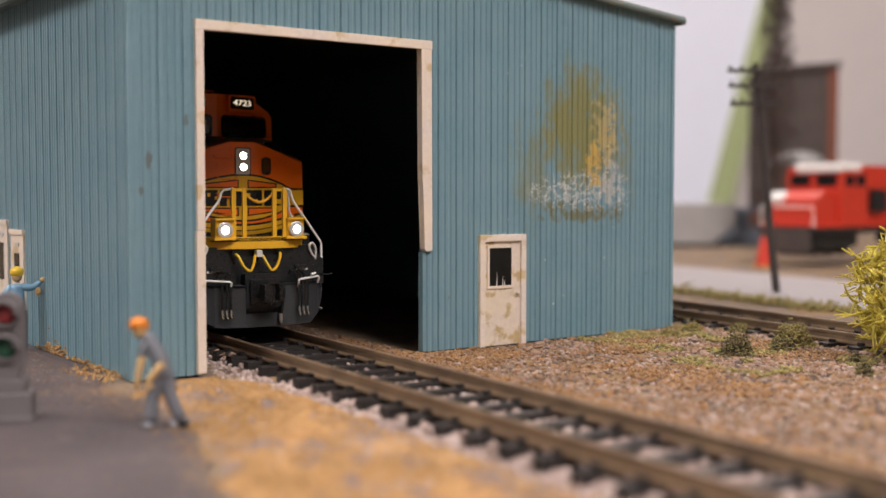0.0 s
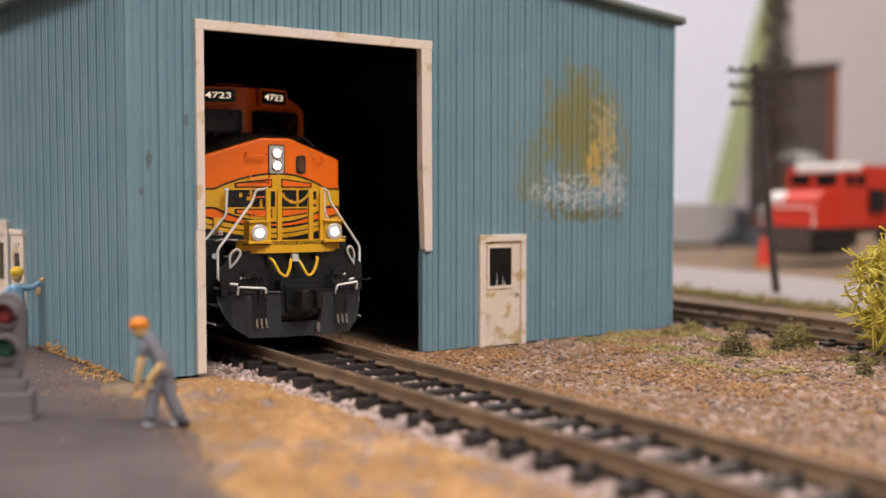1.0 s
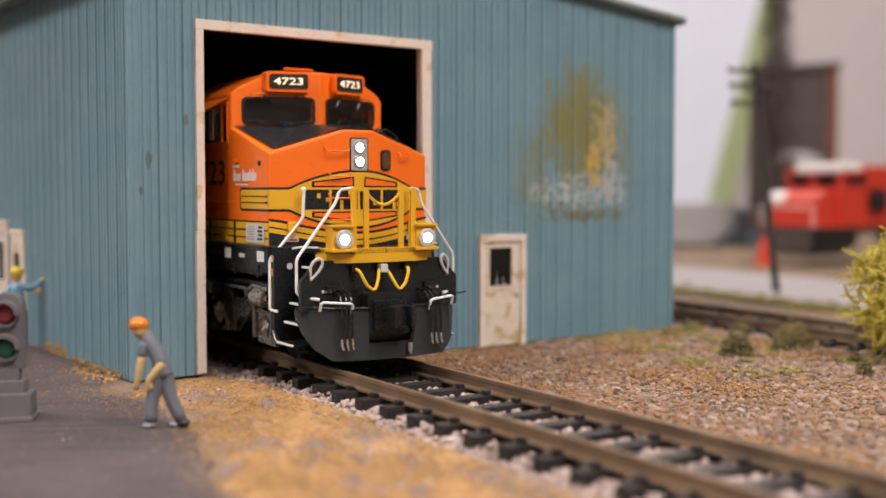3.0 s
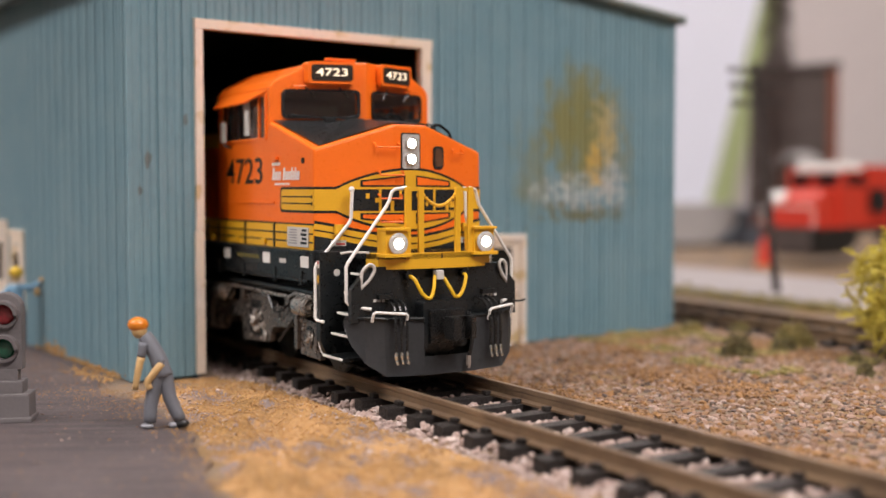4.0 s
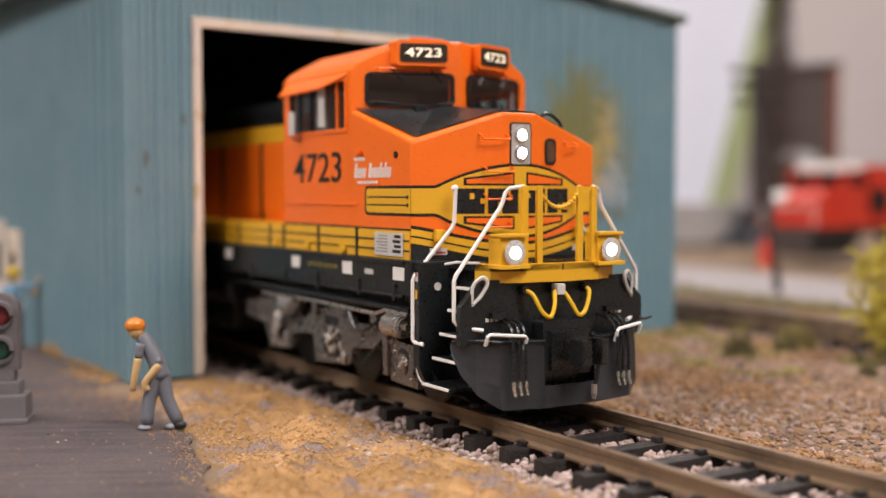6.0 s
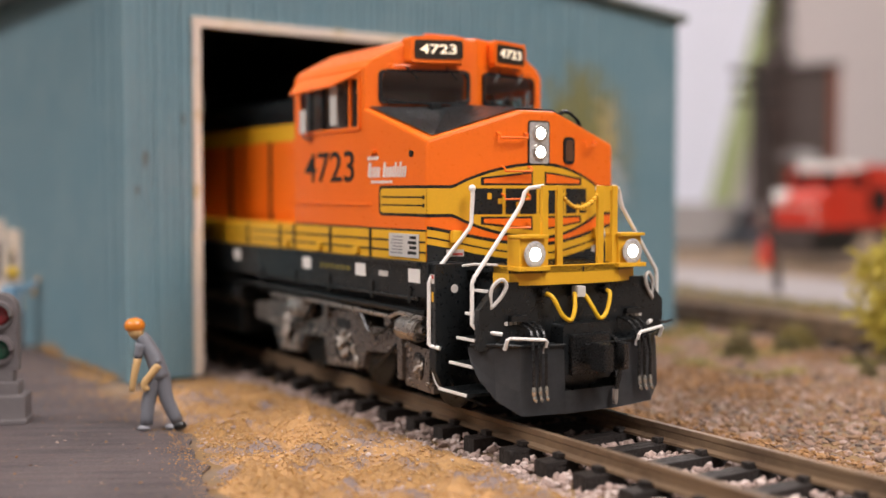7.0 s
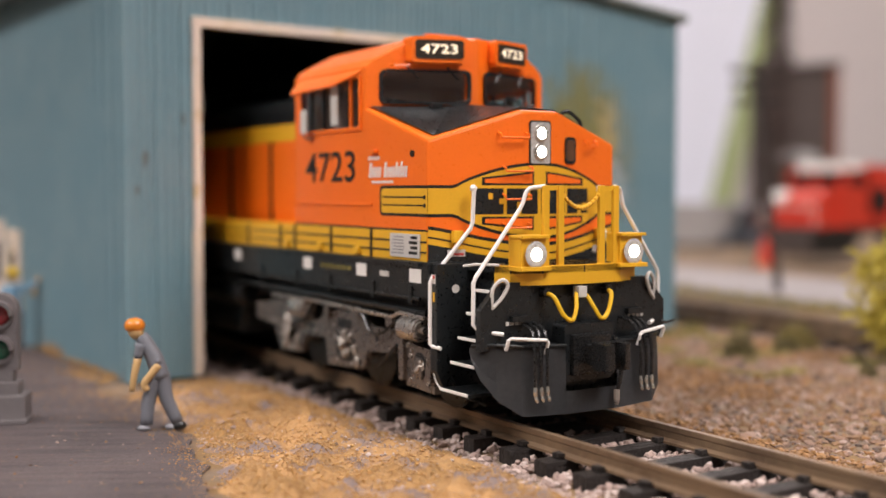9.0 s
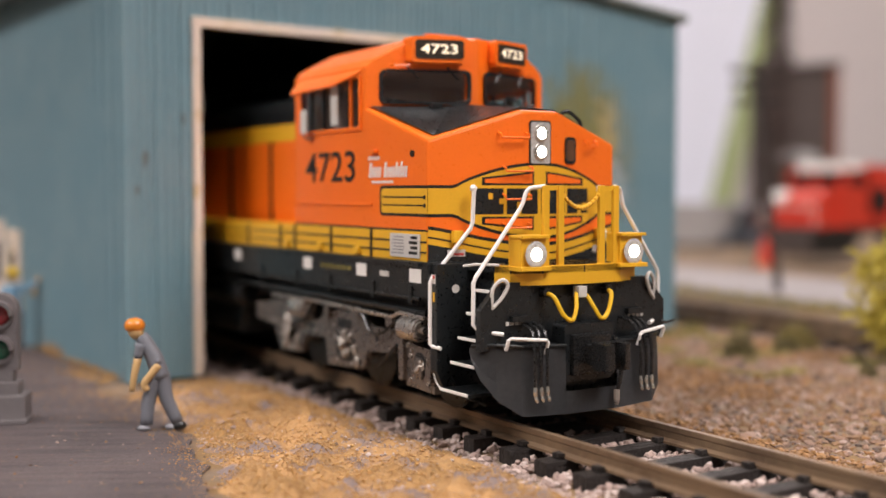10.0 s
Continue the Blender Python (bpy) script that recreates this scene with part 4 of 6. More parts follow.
def background():
    """Distant forms at the far edge of the layout, set out square to the room."""
    def spot(px, d):
        return (EYE.x + math.sin(YAW) * d + math.cos(YAW) * px, EYE.y + math.cos(YAW) * d - math.sin(YAW) * px)
    turn = -math.degrees(YAW)
    x, y = spot(198, 790)
    w = thing("concrete_ramp", x, y, -5.6, "pale grey concrete ramp wall with a sloping end", "ramp", rz=turn)
    part("ramp_wall", prism(bmesh.new(), [(-190, 2.5), (-11, 2.5), (4, 16), (4, 30), (-190, 30)], "y", 0, 60, 0.6), GREY_ROOF, w)
    part("ramp_foot", a_box(-190, -6, -1, 58, 0, 2.6), SHED_DARK, w)
    x, y = spot(217, 800)
    b = thing("far_wagon", x, y, -5.6, "blue-grey wagon with a rusty panel", "wagon", rz=turn)
    part("body", prism(bmesh.new(), [(-19, 0), (14, 0), (14, 27), (-5, 27), (-5, 12)], "y", 0, 40, 0.5), BLUE_GREY, b)
    part("panel", a_box(-2, 9, -0.6, 0.2, 14, 24), RUST, b)
    # dark gabled tower with brown corner
    x, y = spot(248, 860)
    d = thing("far_building", x, y, -5.6, "dark brown tall far building with rusty corner post", "building", rz=turn)
    part("wall", a_box(-3, 40, 0, 60, 0, 128, bev=0.5), DARK_BROWN, d)
    part("corner_post", a_box(40, 47.5, -1, 60, 0, 130, bev=0.5), RUST, d)
    part("roof", prism(bmesh.new(), [(-5, 127), (49, 131), (49, 135), (-5, 131)], "y", -3, 63), DARK_BROWN, d)
    part("tank_dome", ball(bmesh.new(), (13, -14, 58), 15, (1.4, 0.7, 0.7), 3), GREY_ROOF, d, "grey domed tank")
    part("tank_body", a_box(-3, 34, -24, -4, 0, 60, bev=2), DARK_BROWN, d)
    part("tank_sign", a_box(-1, 8, -24.8, -23.8, 44, 56), RUST, d)
    # dark conifer
    x, y = spot(220, 760)
    t = thing("tree", x, y, -5.6, "dark brown-green conifer with drooping sparse branches", "tree")
    part("trunk", tube(bmesh.new(), [(0, 0, 0), (0, 0, 188)], [3, 0.6], 8), TWIG, t)
    r = np.random.default_rng(21)
    cs, ss = [], []
    for _ in range(2300):
        h = r.uniform(20, 190)
        rad = (8 + (195 - h) * 0.06) * r.random() ** 0.6
        a = r.uniform(0, math.tau)
        cs.append((rad * math.cos(a), rad * math.sin(a), h - rad * 0.35))
        ss.append(r.uniform(0.6, 1.8))
    scatter("crown", cs, ss, material("conifer_dark", (0.075, 0.05, 0.042), 0.95, vary=0.4), t, 0.6, "", "")
    # white board with a slanted green edge, leaning on the wall
    x, y = spot(453, 2058)
    s = thing("backdrop_board", x, y, -20, "white backdrop board with a slanted green edge", "board", rz=turn)
    k = 2058 / 1500
    part("board", prism(bmesh.new(), [(a * k, c * k) for a, c in ((-700, -10), (8, -10), (110, 400), (240, 900), (-700, 900))], "y", 0, 12), material("board_white", (0.84, 0.85, 0.95), 0.7, vary=0.03, grain=30.0), s)
    part("green_edge", prism(bmesh.new(), [(a * k, c * k) for a, c in ((8, -10), (42, -10), (132, 400), (262, 900), (240, 900), (110, 400))], "y", -2, 12), material("edge_green", (0.40, 0.45, 0.22), 0.7, vary=0.1, grain=10.0), s)
    cx, cy = spot(0.281 * 585, 585)
    c = thing("traffic_cone", cx, cy, -5.6, "orange-red traffic cone beside the far track", "cone")
    part("base", a_box(-4, 4, -4, 4, 0, 1, bev=0.2), FIG_ORANGE, c)
    part("cone", tube(bmesh.new(), [(0, 0, 1), (0, 0, 7), (0, 0, 15)], [4.2, 3.2, 1.6], 14), RED, c)


room()
build_ground()
shed = build_shed()
build_track(0, -190, 345, 0, 0, "straight main track of brown rails on black ties")
build_track(129.5, -60, 330, -1, -4.0, "second track of brown rails behind the shed corner")
lichen_bush(117.8, 18.0)
for k, (x, y, rx, ry, h, n, mat, label) in enumerate((
        (91, 46, 4.2, 4.0, 5.2, 260, MOSS, "dark green moss tuft on the gravel"), (113, 49, 7.5, 4.2, 5.0, 420, STRAW, "olive green moss tuft on the gravel"),
        (104, 44, 4.0, 3.0, 3.0, 160, MOSS, "dark green moss tuft on the gravel"), (92, 12, 2.2, 2.2, 2.6, 90, MOSS, "small dark moss tuft on the gravel"),
        (102, 22, 2.4, 2.0, 2.4, 80, MOSS, "small dark moss tuft on the gravel"), (112, 82, 4, 3, 2.6, 130, STRAW, "pale straw tuft by the shed corner"),
        (100, 78, 5, 3, 1.8, 140, STRAW, "pale straw tuft by the shed corner"), (124, 76, 4, 3, 2.4, 110, STRAW, "pale straw tuft beside the second track"))):
    tagged(tuft("moss_tuft", x, y, rx, ry, h, n, mat, label, 30 + k), group="moss tufts")
dwarf_signal(-65.9, 55.1, -24)
figurines()
telegraph_pole(221, 150)
far_locomotive(353, 262, 4)
background()


# ---------------------------------------------------------------- locomotive
def nose_y(x):
    return 0.2 + max(0.0, abs(x) - 3.2) * 0.2553


def cab_y(x):
    return 16.4 + abs(x) * 0.36


def ribbon(bm, xs, lo, hi, front, off):
    """A painted band on a folded front, between two heights that follow x."""
    rows = [[bm.verts.new((x, front(x) - off, f(x))) for f in (lo, hi)] for x in xs]
    for a, b in zip(rows, rows[1:]):
        bm.faces.new((a[0], b[0], b[1], a[1]))
    return bm


def rounded(x0, x1, z0, z1, r, n=4):
    out = []
    for cx, cz, a0 in ((x1 - r, z1 - r, 0), (x0 + r, z1 - r, 90), (x0 + r, z0 + r, 180), (x1 - r, z0 + r, 270)):
        out += [(cx + r * math.cos(radians(a0 + 90 * k / n)), cz + r * math.sin(radians(a0 + 90 * k / n))) for k in range(n + 1)]
    return out


def front_plate(bm, loop, front, off, thick=0.25):
    """A plate cut to a loop of (x, z) that lies on a folded front."""
    a = [bm.verts.new((x, front(x) - off, z)) for x, z in loop]
    b = [bm.verts.new((x, front(x) - off + thick, z)) for x, z in loop]
    bm.faces.new(a), bm.faces.new(b)
    for i in range(len(loop)):
        j = (i + 1) % len(loop)
        bm.faces.new((a[i], a[j], b[j], b[i]))
    return bm


def front_ring(bm, outer, inner, front, off, thick):
    """A rim between two loops of equal length that lies on a folded front."""
    rows = [[bm.verts.new((x, front(x) - off + t, z)) for x, z in loop] for loop, t in ((outer, 0), (inner, 0), (inner, thick), (outer, thick))]
    for i in range(len(outer)):
        j = (i + 1) % len(outer)
        for a, b in zip(rows, rows[1:] + rows[:1]):
            bm.faces.new((a[i], a[j], b[j], b[i]))
    return bm


def side_ring(bm, outer, inner, x0, x1):
    """A rim in the (y, z) plane between two loops of equal length."""
    rows = [[bm.verts.new((x, y, z)) for y, z in loop] for loop, x in ((outer, x1), (inner, x1), (inner, x0), (outer, x0))]
    for i in range(len(outer)):
        j = (i + 1) % len(outer)
        for a, b in zip(rows, rows[1:] + rows[:1]):
            bm.faces.new((a[i], a[j], b[j], b[i]))
    return bm


def carve(ob, cutters, inside, is_inside):
    """Cuts solid shapes out of a part and lines the hollow with a second material."""
    ob.data.materials.append(inside)
    for bm in cutters:
        bmesh.ops.scale(bm, vec=(MM, MM, MM), verts=bm.verts)
        bmesh.ops.recalc_face_normals(bm, faces=bm.faces)
        me = bpy.data.meshes.new("cutter")
        bm.to_mesh(me)
        bm.free()
        tool = new("cutter", me)
        mod = ob.modifiers.new("cut", "BOOLEAN")
        mod.operation, mod.solver, mod.object = "DIFFERENCE", "EXACT", tool
        made = bpy.data.meshes.new_from_object(ob.evaluated_get(bpy.context.evaluated_depsgraph_get()))
        ob.modifiers.clear()
        ob.data = made
        bpy.data.objects.remove(tool)
    for q in ob.data.polygons:
        if is_inside(q.center / MM):
            q.material_index = 1
    return ob


def unshaded(ob):
    ob.visible_shadow = False
    return ob


def writing(name, text, size, mat, parent, m, width=None):
    """Letters of the built-in font as a mesh; m places them, in millimetres."""
    cu = bpy.data.curves.new(name, "FONT")
    cu.body, cu.size, cu.extrude, cu.align_x, cu.align_y, cu.offset = text, size, 0.02, "CENTER", "CENTER", 0.008 * size
    tmp = new(name + "_curve", cu)
    me = bpy.data.meshes.new_from_object(tmp.evaluated_get(bpy.context.evaluated_depsgraph_get()))
    bpy.data.objects.remove(tmp)
    xs = [v.co.x for v in me.vertices]
    if width:
        me.transform(Matrix.Diagonal((width / (max(xs) - min(xs)), 1, 1, 1)))
    me.transform(Matrix.Scale(MM, 4) @ m)
    me.materials.clear()
    me.materials.append(mat)
    ob = new(name, me)
    ob.parent = parent
    return ob


BROWN_PANE = material("brown_window", (0.11, 0.055, 0.03), 0.15, vary=0.3, grain=1.5, bump=0.0)
OLIVE_PRINT = material("olive_print", (0.16, 0.13, 0.03), 0.6)


def build_locomotive():
    loco = thing("locomotive", 0, 0, 0, "orange, yellow and black wide-nosed diesel locomotive with lit headlights", "locomotive")

    def p(name, bm, mat, label="", parent=None):
        return part(name, bm, mat, parent or loco, label)

    # nose: folded front, hipped black top
    xs = [-17.3, -3.2, 3.2, 17.3]
    ft = [40.1, 44.7, 44.7, 40.1]
    pts = [(x, nose_y(x), 22.4) for x in xs] + [(x, nose_y(x), z) for x, z in zip(xs, ft)]
    pts += [(-17.3, 23.5, 22.4), (17.3, 23.5, 22.4), (-17.3, 23.5, 46.0), (-3.2, 20.0, 46.6), (3.2, 20.0, 46.6), (17.3, 23.5, 46.0)]
    bm = solid(bmesh.new(), pts, [(0, 1, 5, 4), (1, 2, 6, 5), (2, 3, 7, 6), (4, 5, 11, 10), (5, 6, 12, 11), (6, 7, 13, 12), (0, 4, 10, 8), (3, 9, 13, 7),
                                  (8, 10, 11, 12, 13, 9), (0, 8, 9, 3, 2, 1)])
    bmesh.ops.recalc_face_normals(bm, faces=bm.faces)
    bmesh.ops.bevel(bm, geom=[e for e in bm.edges if e.calc_face_angle(0) > 0.1], offset=0.45, segments=2, affect="EDGES", profile=0.6)
    nose = p("nose", bm, ORANGE)
    # black anti-glare top, inset from the orange rim
    bm = solid(bmesh.new(), [(-15.9, nose_y(15.9) + 1.0, 40.75), (-3.2, 1.2, 44.95), (3.2, 1.2, 44.95), (15.9, nose_y(15.9) + 1.0, 40.75),
                             (16.5, 22.6, 46.05), (3.2, 19.6, 46.75), (-3.2, 19.6, 46.75), (-16.5, 22.6, 46.05)], [(0, 1, 6, 7), (1, 2, 5, 6), (2, 3, 4, 5)])
    bmesh.ops.translate(bm, vec=(0, 0, 0.14), verts=bm.verts)
    p("anti_glare_panel", bm, BLACK, "matt black anti-glare panel", nose)

    # bat-wing emblem
    def top(x):
        a = abs(x)
        return 33.2 if a > 13.3 else 33.2 + 3.4 * math.cos(a / 13.3 * math.pi / 2) ** 0.8

    def bot(x):
        return 62.7 - top(x)
    grid = sorted(set([-17.3 + 34.6 * k / 48 for k in range(49)] + [-3.2, 3.2]))
    p("emblem_border", ribbon(bmesh.new(), grid, lambda x: bot(x) - 0.45, lambda x: top(x) + 0.45, nose_y, 0.05), BLACK, "", nose)
    p("emblem", ribbon(bmesh.new(), grid, bot, top, nose_y, 0.08), YELLOW, "yellow winged emblem with black border", nose)
    for s in (-1, 1):
        for up in (1, -1):
            for name, mat, g, off in (("lozenge_border", BLACK, 0.3, 0.11), ("lozenge", ORANGE, 0.0, 0.14)):
                cols = [s * q for q in (1.4 - g, 3.2, 5.0, 7.0, 8.9 + g * 1.5)]

                def far_edge(x, g=g):
                    return 31.35 + up * (2.6 - g)

                def near_edge(x, g=g):
                    return 31.35 + up * (4.05 - 0.115 * max(0.0, abs(x) - 1.4) + g)
                p(name, ribbon(bmesh.new(), sorted(cols), far_edge, near_edge, nose_y, off), mat, "", nose)
    # four plain black blocks where the maker's lettering stands
    for k, (x0, x1) in enumerate(((-10.9, -6.1), (-5.6, -0.4), (0.2, 5.0), (5.6, 10.6))):
        cols = sorted({x0, x1, *[c for c in (-3.2, 3.2) if x0 < c < x1]})
        p("emblem_block", ribbon(bmesh.new(), cols, lambda x: 29.4, lambda x: 33.2, nose_y, 0.12), BLACK, "", nose)
        for n0, n1, z0, z1 in (((0.52, 0.66, 31.6, 32.5), (0.3, 0.42, 29.4, 31.2), (0.6, 0.74, 30.2, 31.0), (0.5, 0.66, 29.4, 30.8))[k], ((0.86, 1.0, 30.9, 31.7), (0.62, 0.72, 31.4, 33.2), (0.2, 0.34, 31.8, 32.5), (0.72, 1.0, 29.9, 31.0))[k]):
            a0, a1 = x0 + (x1 - x0) * n0, x0 + (x1 - x0) * n1
            p("emblem_slot", ribbon(bmesh.new(), [a0, a1], lambda x: z0, lambda x: z1, nose_y, 0.16), YELLOW, "", nose)

    # stripes that dip across the nose, and the dark base
    def dip(x, z0):
        return z0 - 2.6 * math.cos(min(1, abs(x) / 17.3) * math.pi / 2) ** 1.2
    for name, mat, a, b, off in (("stripe_black", BLACK, 27.25, 27.75, 0.05), ("stripe_yellow", YELLOW, 25.1, 27.25, 0.05), ("stripe_line", BLACK, 26.0, 26.25, 0.08)):
        p(name, ribbon(bmesh.new(), grid, lambda x, a=a: dip(x, a), lambda x, b=b: dip(x, b), nose_y, off), mat, "", nose)
    p("nose_base", ribbon(bmesh.new(), grid, lambda x: 22.4, lambda x: dip(x, 25.1), nose_y, 0.06), BLACK, "", nose)

    for s in (-1, 1):
        # side band of the emblem with two pinstripes
        def side(name, y0, y1, z0, z1, off, mat, r=0.3, label=""):
            loop = rounded(y0, y1, z0, z1, min(r, (z1 - z0) / 2.01, (y1 - y0) / 2.01), 3)
            return p(name, prism(bmesh.new(), loop, "x", s * (17.3 - 0.1), s * (17.3 + off)), mat, label, nose)
        for name, mat, y1, z0, z1, off, rr in (("wing_border", BLACK, 18.0, 29.05, 33.65, 0.03, 0.8), ("wing", YELLOW, 17.5, 29.5, 33.2, 0.06, 0.6)):
            loop = [(3.82, z0), (y1 - rr, z0), (y1 - 0.3 * rr, z0 + 0.3 * rr), (y1, z0 + rr), (y1, z1 - rr), (y1 - 0.3 * rr, z1 - 0.3 * rr), (y1 - rr, z1), (3.82, z1)]
            p(name, prism(bmesh.new(), loop, "x", s * 17.2, s * (17.3 + off)), mat, "", nose)
        for z in (30.7, 31.9):
            side("pinstripe", 4.6, 17.0, z - 0.11, z + 0.11, 0.09, BLACK, 0.1)
            p("pinstripe_dot", disc(bmesh.new(), (s * 17.36, 4.6, z), (1, 0, 0), 0.32, 0.12, 12), BLACK, "", nose)
        # paint band, lower lines and posts along the sill
        side("band_edge", 3.9, 49.0, 26.85, 27.2, 0.05, BLACK, 0.05)
    # skirt along the walkway
    skirt = p("walkway_skirt", a_box(-17.42, 17.42, 3.95, 230, 22.5, 26.9, bev=0.06), YELLOW, "yellow walkway skirt with black pinstripes")
    for s in (-1, 1):
        for z in (23.9, 25.4):
            p("pinstripe", a_box(s * 17.4, s * 17.52, 4.0, 229, z - 0.13, z + 0.13), BLACK, "", skirt)
        for y in (20.5, 34.5, 48.8, 55, 70, 90, 112, 134, 156, 178, 200):
            p("skirt_post", a_box(s * 17.4, s * 17.6, y - 0.3, y + 0.3, 22.5, 26.9), BLACK, "", skirt)
        for y in (25, 38.5, 52):
            p("hinge", a_box(s * 17.4, s * 17.95, y - 0.9, y + 0.9, 22.9, 24.0, bev=0.2), YELLOW, "", skirt)
        lab = p("notice_plate", a_box(s * 17.4, s * 17.64, 5.6, 14.3, 23.0, 26.5), LABEL_GREY, "pale grey printed notice plate", skirt)
        for k in range(6):
            p("print_bar", a_box(s * 17.63, s * 17.68, 10.2, 13.8 - 0.4 * (k % 3), 23.5 + 0.48 * k, 23.68 + 0.48 * k), GREY_SEAT, "", lab)
        for k in range(4):
            p("print_block", a_box(s * 17.63, s * 17.68, 6.2, 8.6 - 0.5 * (k % 2), 23.5 + 0.75 * k, 23.95 + 0.75 * k), BLACK, "", lab)

    # headlight pair in a silver housing
    box_ = p("headlight_housing", front_plate(bmesh.new(), rounded(-1.75, 1.75, 36.9, 43.0, 0.4), nose_y, 0.25, 0.5), LAMP_SILVER, "silver headlight housing", nose)
    p("housing_rim", front_plate(bmesh.new(), rounded(-2.0, 2.0, 36.65, 43.25, 0.5), nose_y, 0.12, 0.4), BLACK, "", nose)
    for z in (41.35, 38.6):
        p("headlight_bowl", tube(bmesh.new(), [(0, -0.05, z), (0, -0.3, z), (0, -0.36, z)], [1.3, 1.25, 1.0], 20), STEEL, "", box_)
        p("headlight", ball(bmesh.new(), (0, -0.3, z), 0.88, (1, 0.3, 1), 3), LAMP_GLOW, "lit white headlight", box_)
    # crew door window on the nose
    p("nose_window_gasket", front_plate(bmesh.new(), rounded(5.0, 7.6, 36.9, 41.0, 0.8), nose_y, 0.22, 0.4), BLACK, "", nose)
    p("nose_window", front_plate(bmesh.new(), rounded(5.4, 7.2, 37.35, 40.55, 0.6), nose_y, 0.28, 0.2), BROWN_PANE, "", nose)
    # latches, placards and a low rail on the nose base
    for s in (-1, 1):
        lt = p("latch", a_box(s * 13.2 - 0.85, s * 13.2 + 0.85, nose_y(13.2) - 0.9, nose_y(13.2), 25.3, 27.1, bev=0.3), YELLOW, "yellow latch", nose)
        p("latch_pin", disc(bmesh.new(), (s * 13.2, nose_y(13.2) - 0.9, 25.0), (0, 0, 1), 0.45, 1.2, 10), YELLOW, "", lt)
        pl = p("placard", front_plate(bmesh.new(), [(s * 13.2 - 1.3, 23.3), (s * 13.2 + 1.3, 23.3), (s * 13.2 + 1.3, 24.3), (s * 13.2 - 1.3, 24.3)], nose_y, 0.2, 0.1), LABEL_GREY, "", nose)
        p("placard_bar", front_plate(bmesh.new(), [(s * 13.2 - 0.4, 23.5), (s * 13.2 + 1.1, 23.5), (s * 13.2 + 1.1, 23.8), (s * 13.2 - 0.4, 23.8)], nose_y, 0.24, 0.05), DECAL_RED, "", pl)
        p("low_rail", tube(bmesh.new(), [(s * 15.6, -3.0, 22.3), (s * 14.6, -4.6, 22.6), (s * 12.0, -6.6, 22.5)], 0.2, 6), LABEL_GREY, "", nose)
    # grab irons
    for x0, x1, z in ((-6.9, -2.6, 40.6), (-6.2, -1.9, 35.7), (-6.2, -2.2, 31.6), (-6.2, -2.2, 27.4), (9.8, 12.2, 39.8)):
        ys = (nose_y(x0), nose_y(x1))
        p("grab_iron", tube(bmesh.new(), [(x0, ys[0], z + 0.8), (x0, ys[0] - 0.9, z + 0.5), (x0, ys[0] - 1.0, z), (x1, ys[1] - 1.0, z), (x1, ys[1] - 0.9, z + 0.5), (x1, ys[1], z + 0.8)], 0.16, 6), ORANGE, "orange grab iron", nose)

    # cab
    cx = [-17.3, -16.2, -9.6, 0, 9.6, 16.2, 17.3]
    ct = [52.3, 53.6, 57.0, 57.3, 57.0, 53.6, 52.3]
    pts = [(x, cab_y(x), 27.0) for x in cx] + [(x, cab_y(x) + 0.5 * max(0, z - 52.3) / 5, z) for x, z in zip(cx, ct)]
    pts += [(x, 49.0, 27.0) for x in cx] + [(x, 49.0, z) for x, z in zip(cx, ct)]
    n = len(cx)
    fs = []
    for i in range(n - 1):
        fs += [(i, i + 1, n + i + 1, n + i), (2 * n + i, 3 * n + i, 3 * n + i + 1, 2 * n + i + 1), (n + i, n + i + 1, 3 * n + i + 1, 3 * n + i), (i, 2 * n + i, 2 * n + i + 1, i + 1)]
    fs += [(0, n, 3 * n, 2 * n), (n - 1, 3 * n - 1, 4 * n - 1, 2 * n - 1)]
    bm = solid(bmesh.new(), pts, fs)
    bmesh.ops.recalc_face_normals(bm, faces=bm.faces)
    bmesh.ops.bevel(bm, geom=[e for e in bm.edges if e.calc_face_angle(0) > 0.25], offset=0.35, segments=2, affect="EDGES", profile=0.6)
    cab = p("cab", bm, ORANGE)
    plan = [(-16.4, 23.4), (0, 17.6), (16.4, 23.4), (16.4, 47.9), (-16.4, 47.9)]
    tools = [prism(bmesh.new(), plan, "z", 40.0, 52.2)]
    tools += [prism(bmesh.new(), rounded(a, b, 46.8, 51.7, 0.9), "y", 10.0, 30.0) for a, b in ((-14.9, -1.6), (1.6, 14.9))]
    tools.append(prism(bmesh.new(), rounded(24.6, 45.6, 43.0, 50.6, 0.4), "x", -25.0, 25.0))
    carve(cab, tools, CAB_INSIDE, lambda c: abs(c.x) < 16.6 and 39.0 < c.z < 52.6 and c.y > cab_y(c.x) + 1.0 and c.y < 48.4)
    for s in (-1, 1):
        p("cab_seat", a_box(s * 15.2, s * 11.0, 35.6, 38.2, 40.2, 49.4, bev=0.7), GREY_SEAT, "grey crew seat inside the cab", cab)
        p("seat_cushion", a_box(s * 15.2, s * 10.6, 29.5, 36.0, 40.1, 43.4, bev=0.6), GREY_SEAT, "", cab)
    p("control_stand", a_box(-8.5, -4.0, 25.5, 30.5, 40.1, 47.6, bev=0.4), GREY_SEAT, "", cab)
    p("rear_cabinet", a_box(-7.0, 7.5, 43.5, 47.8, 40.1, 51.0, bev=0.4), LABEL_GREY, "", cab)
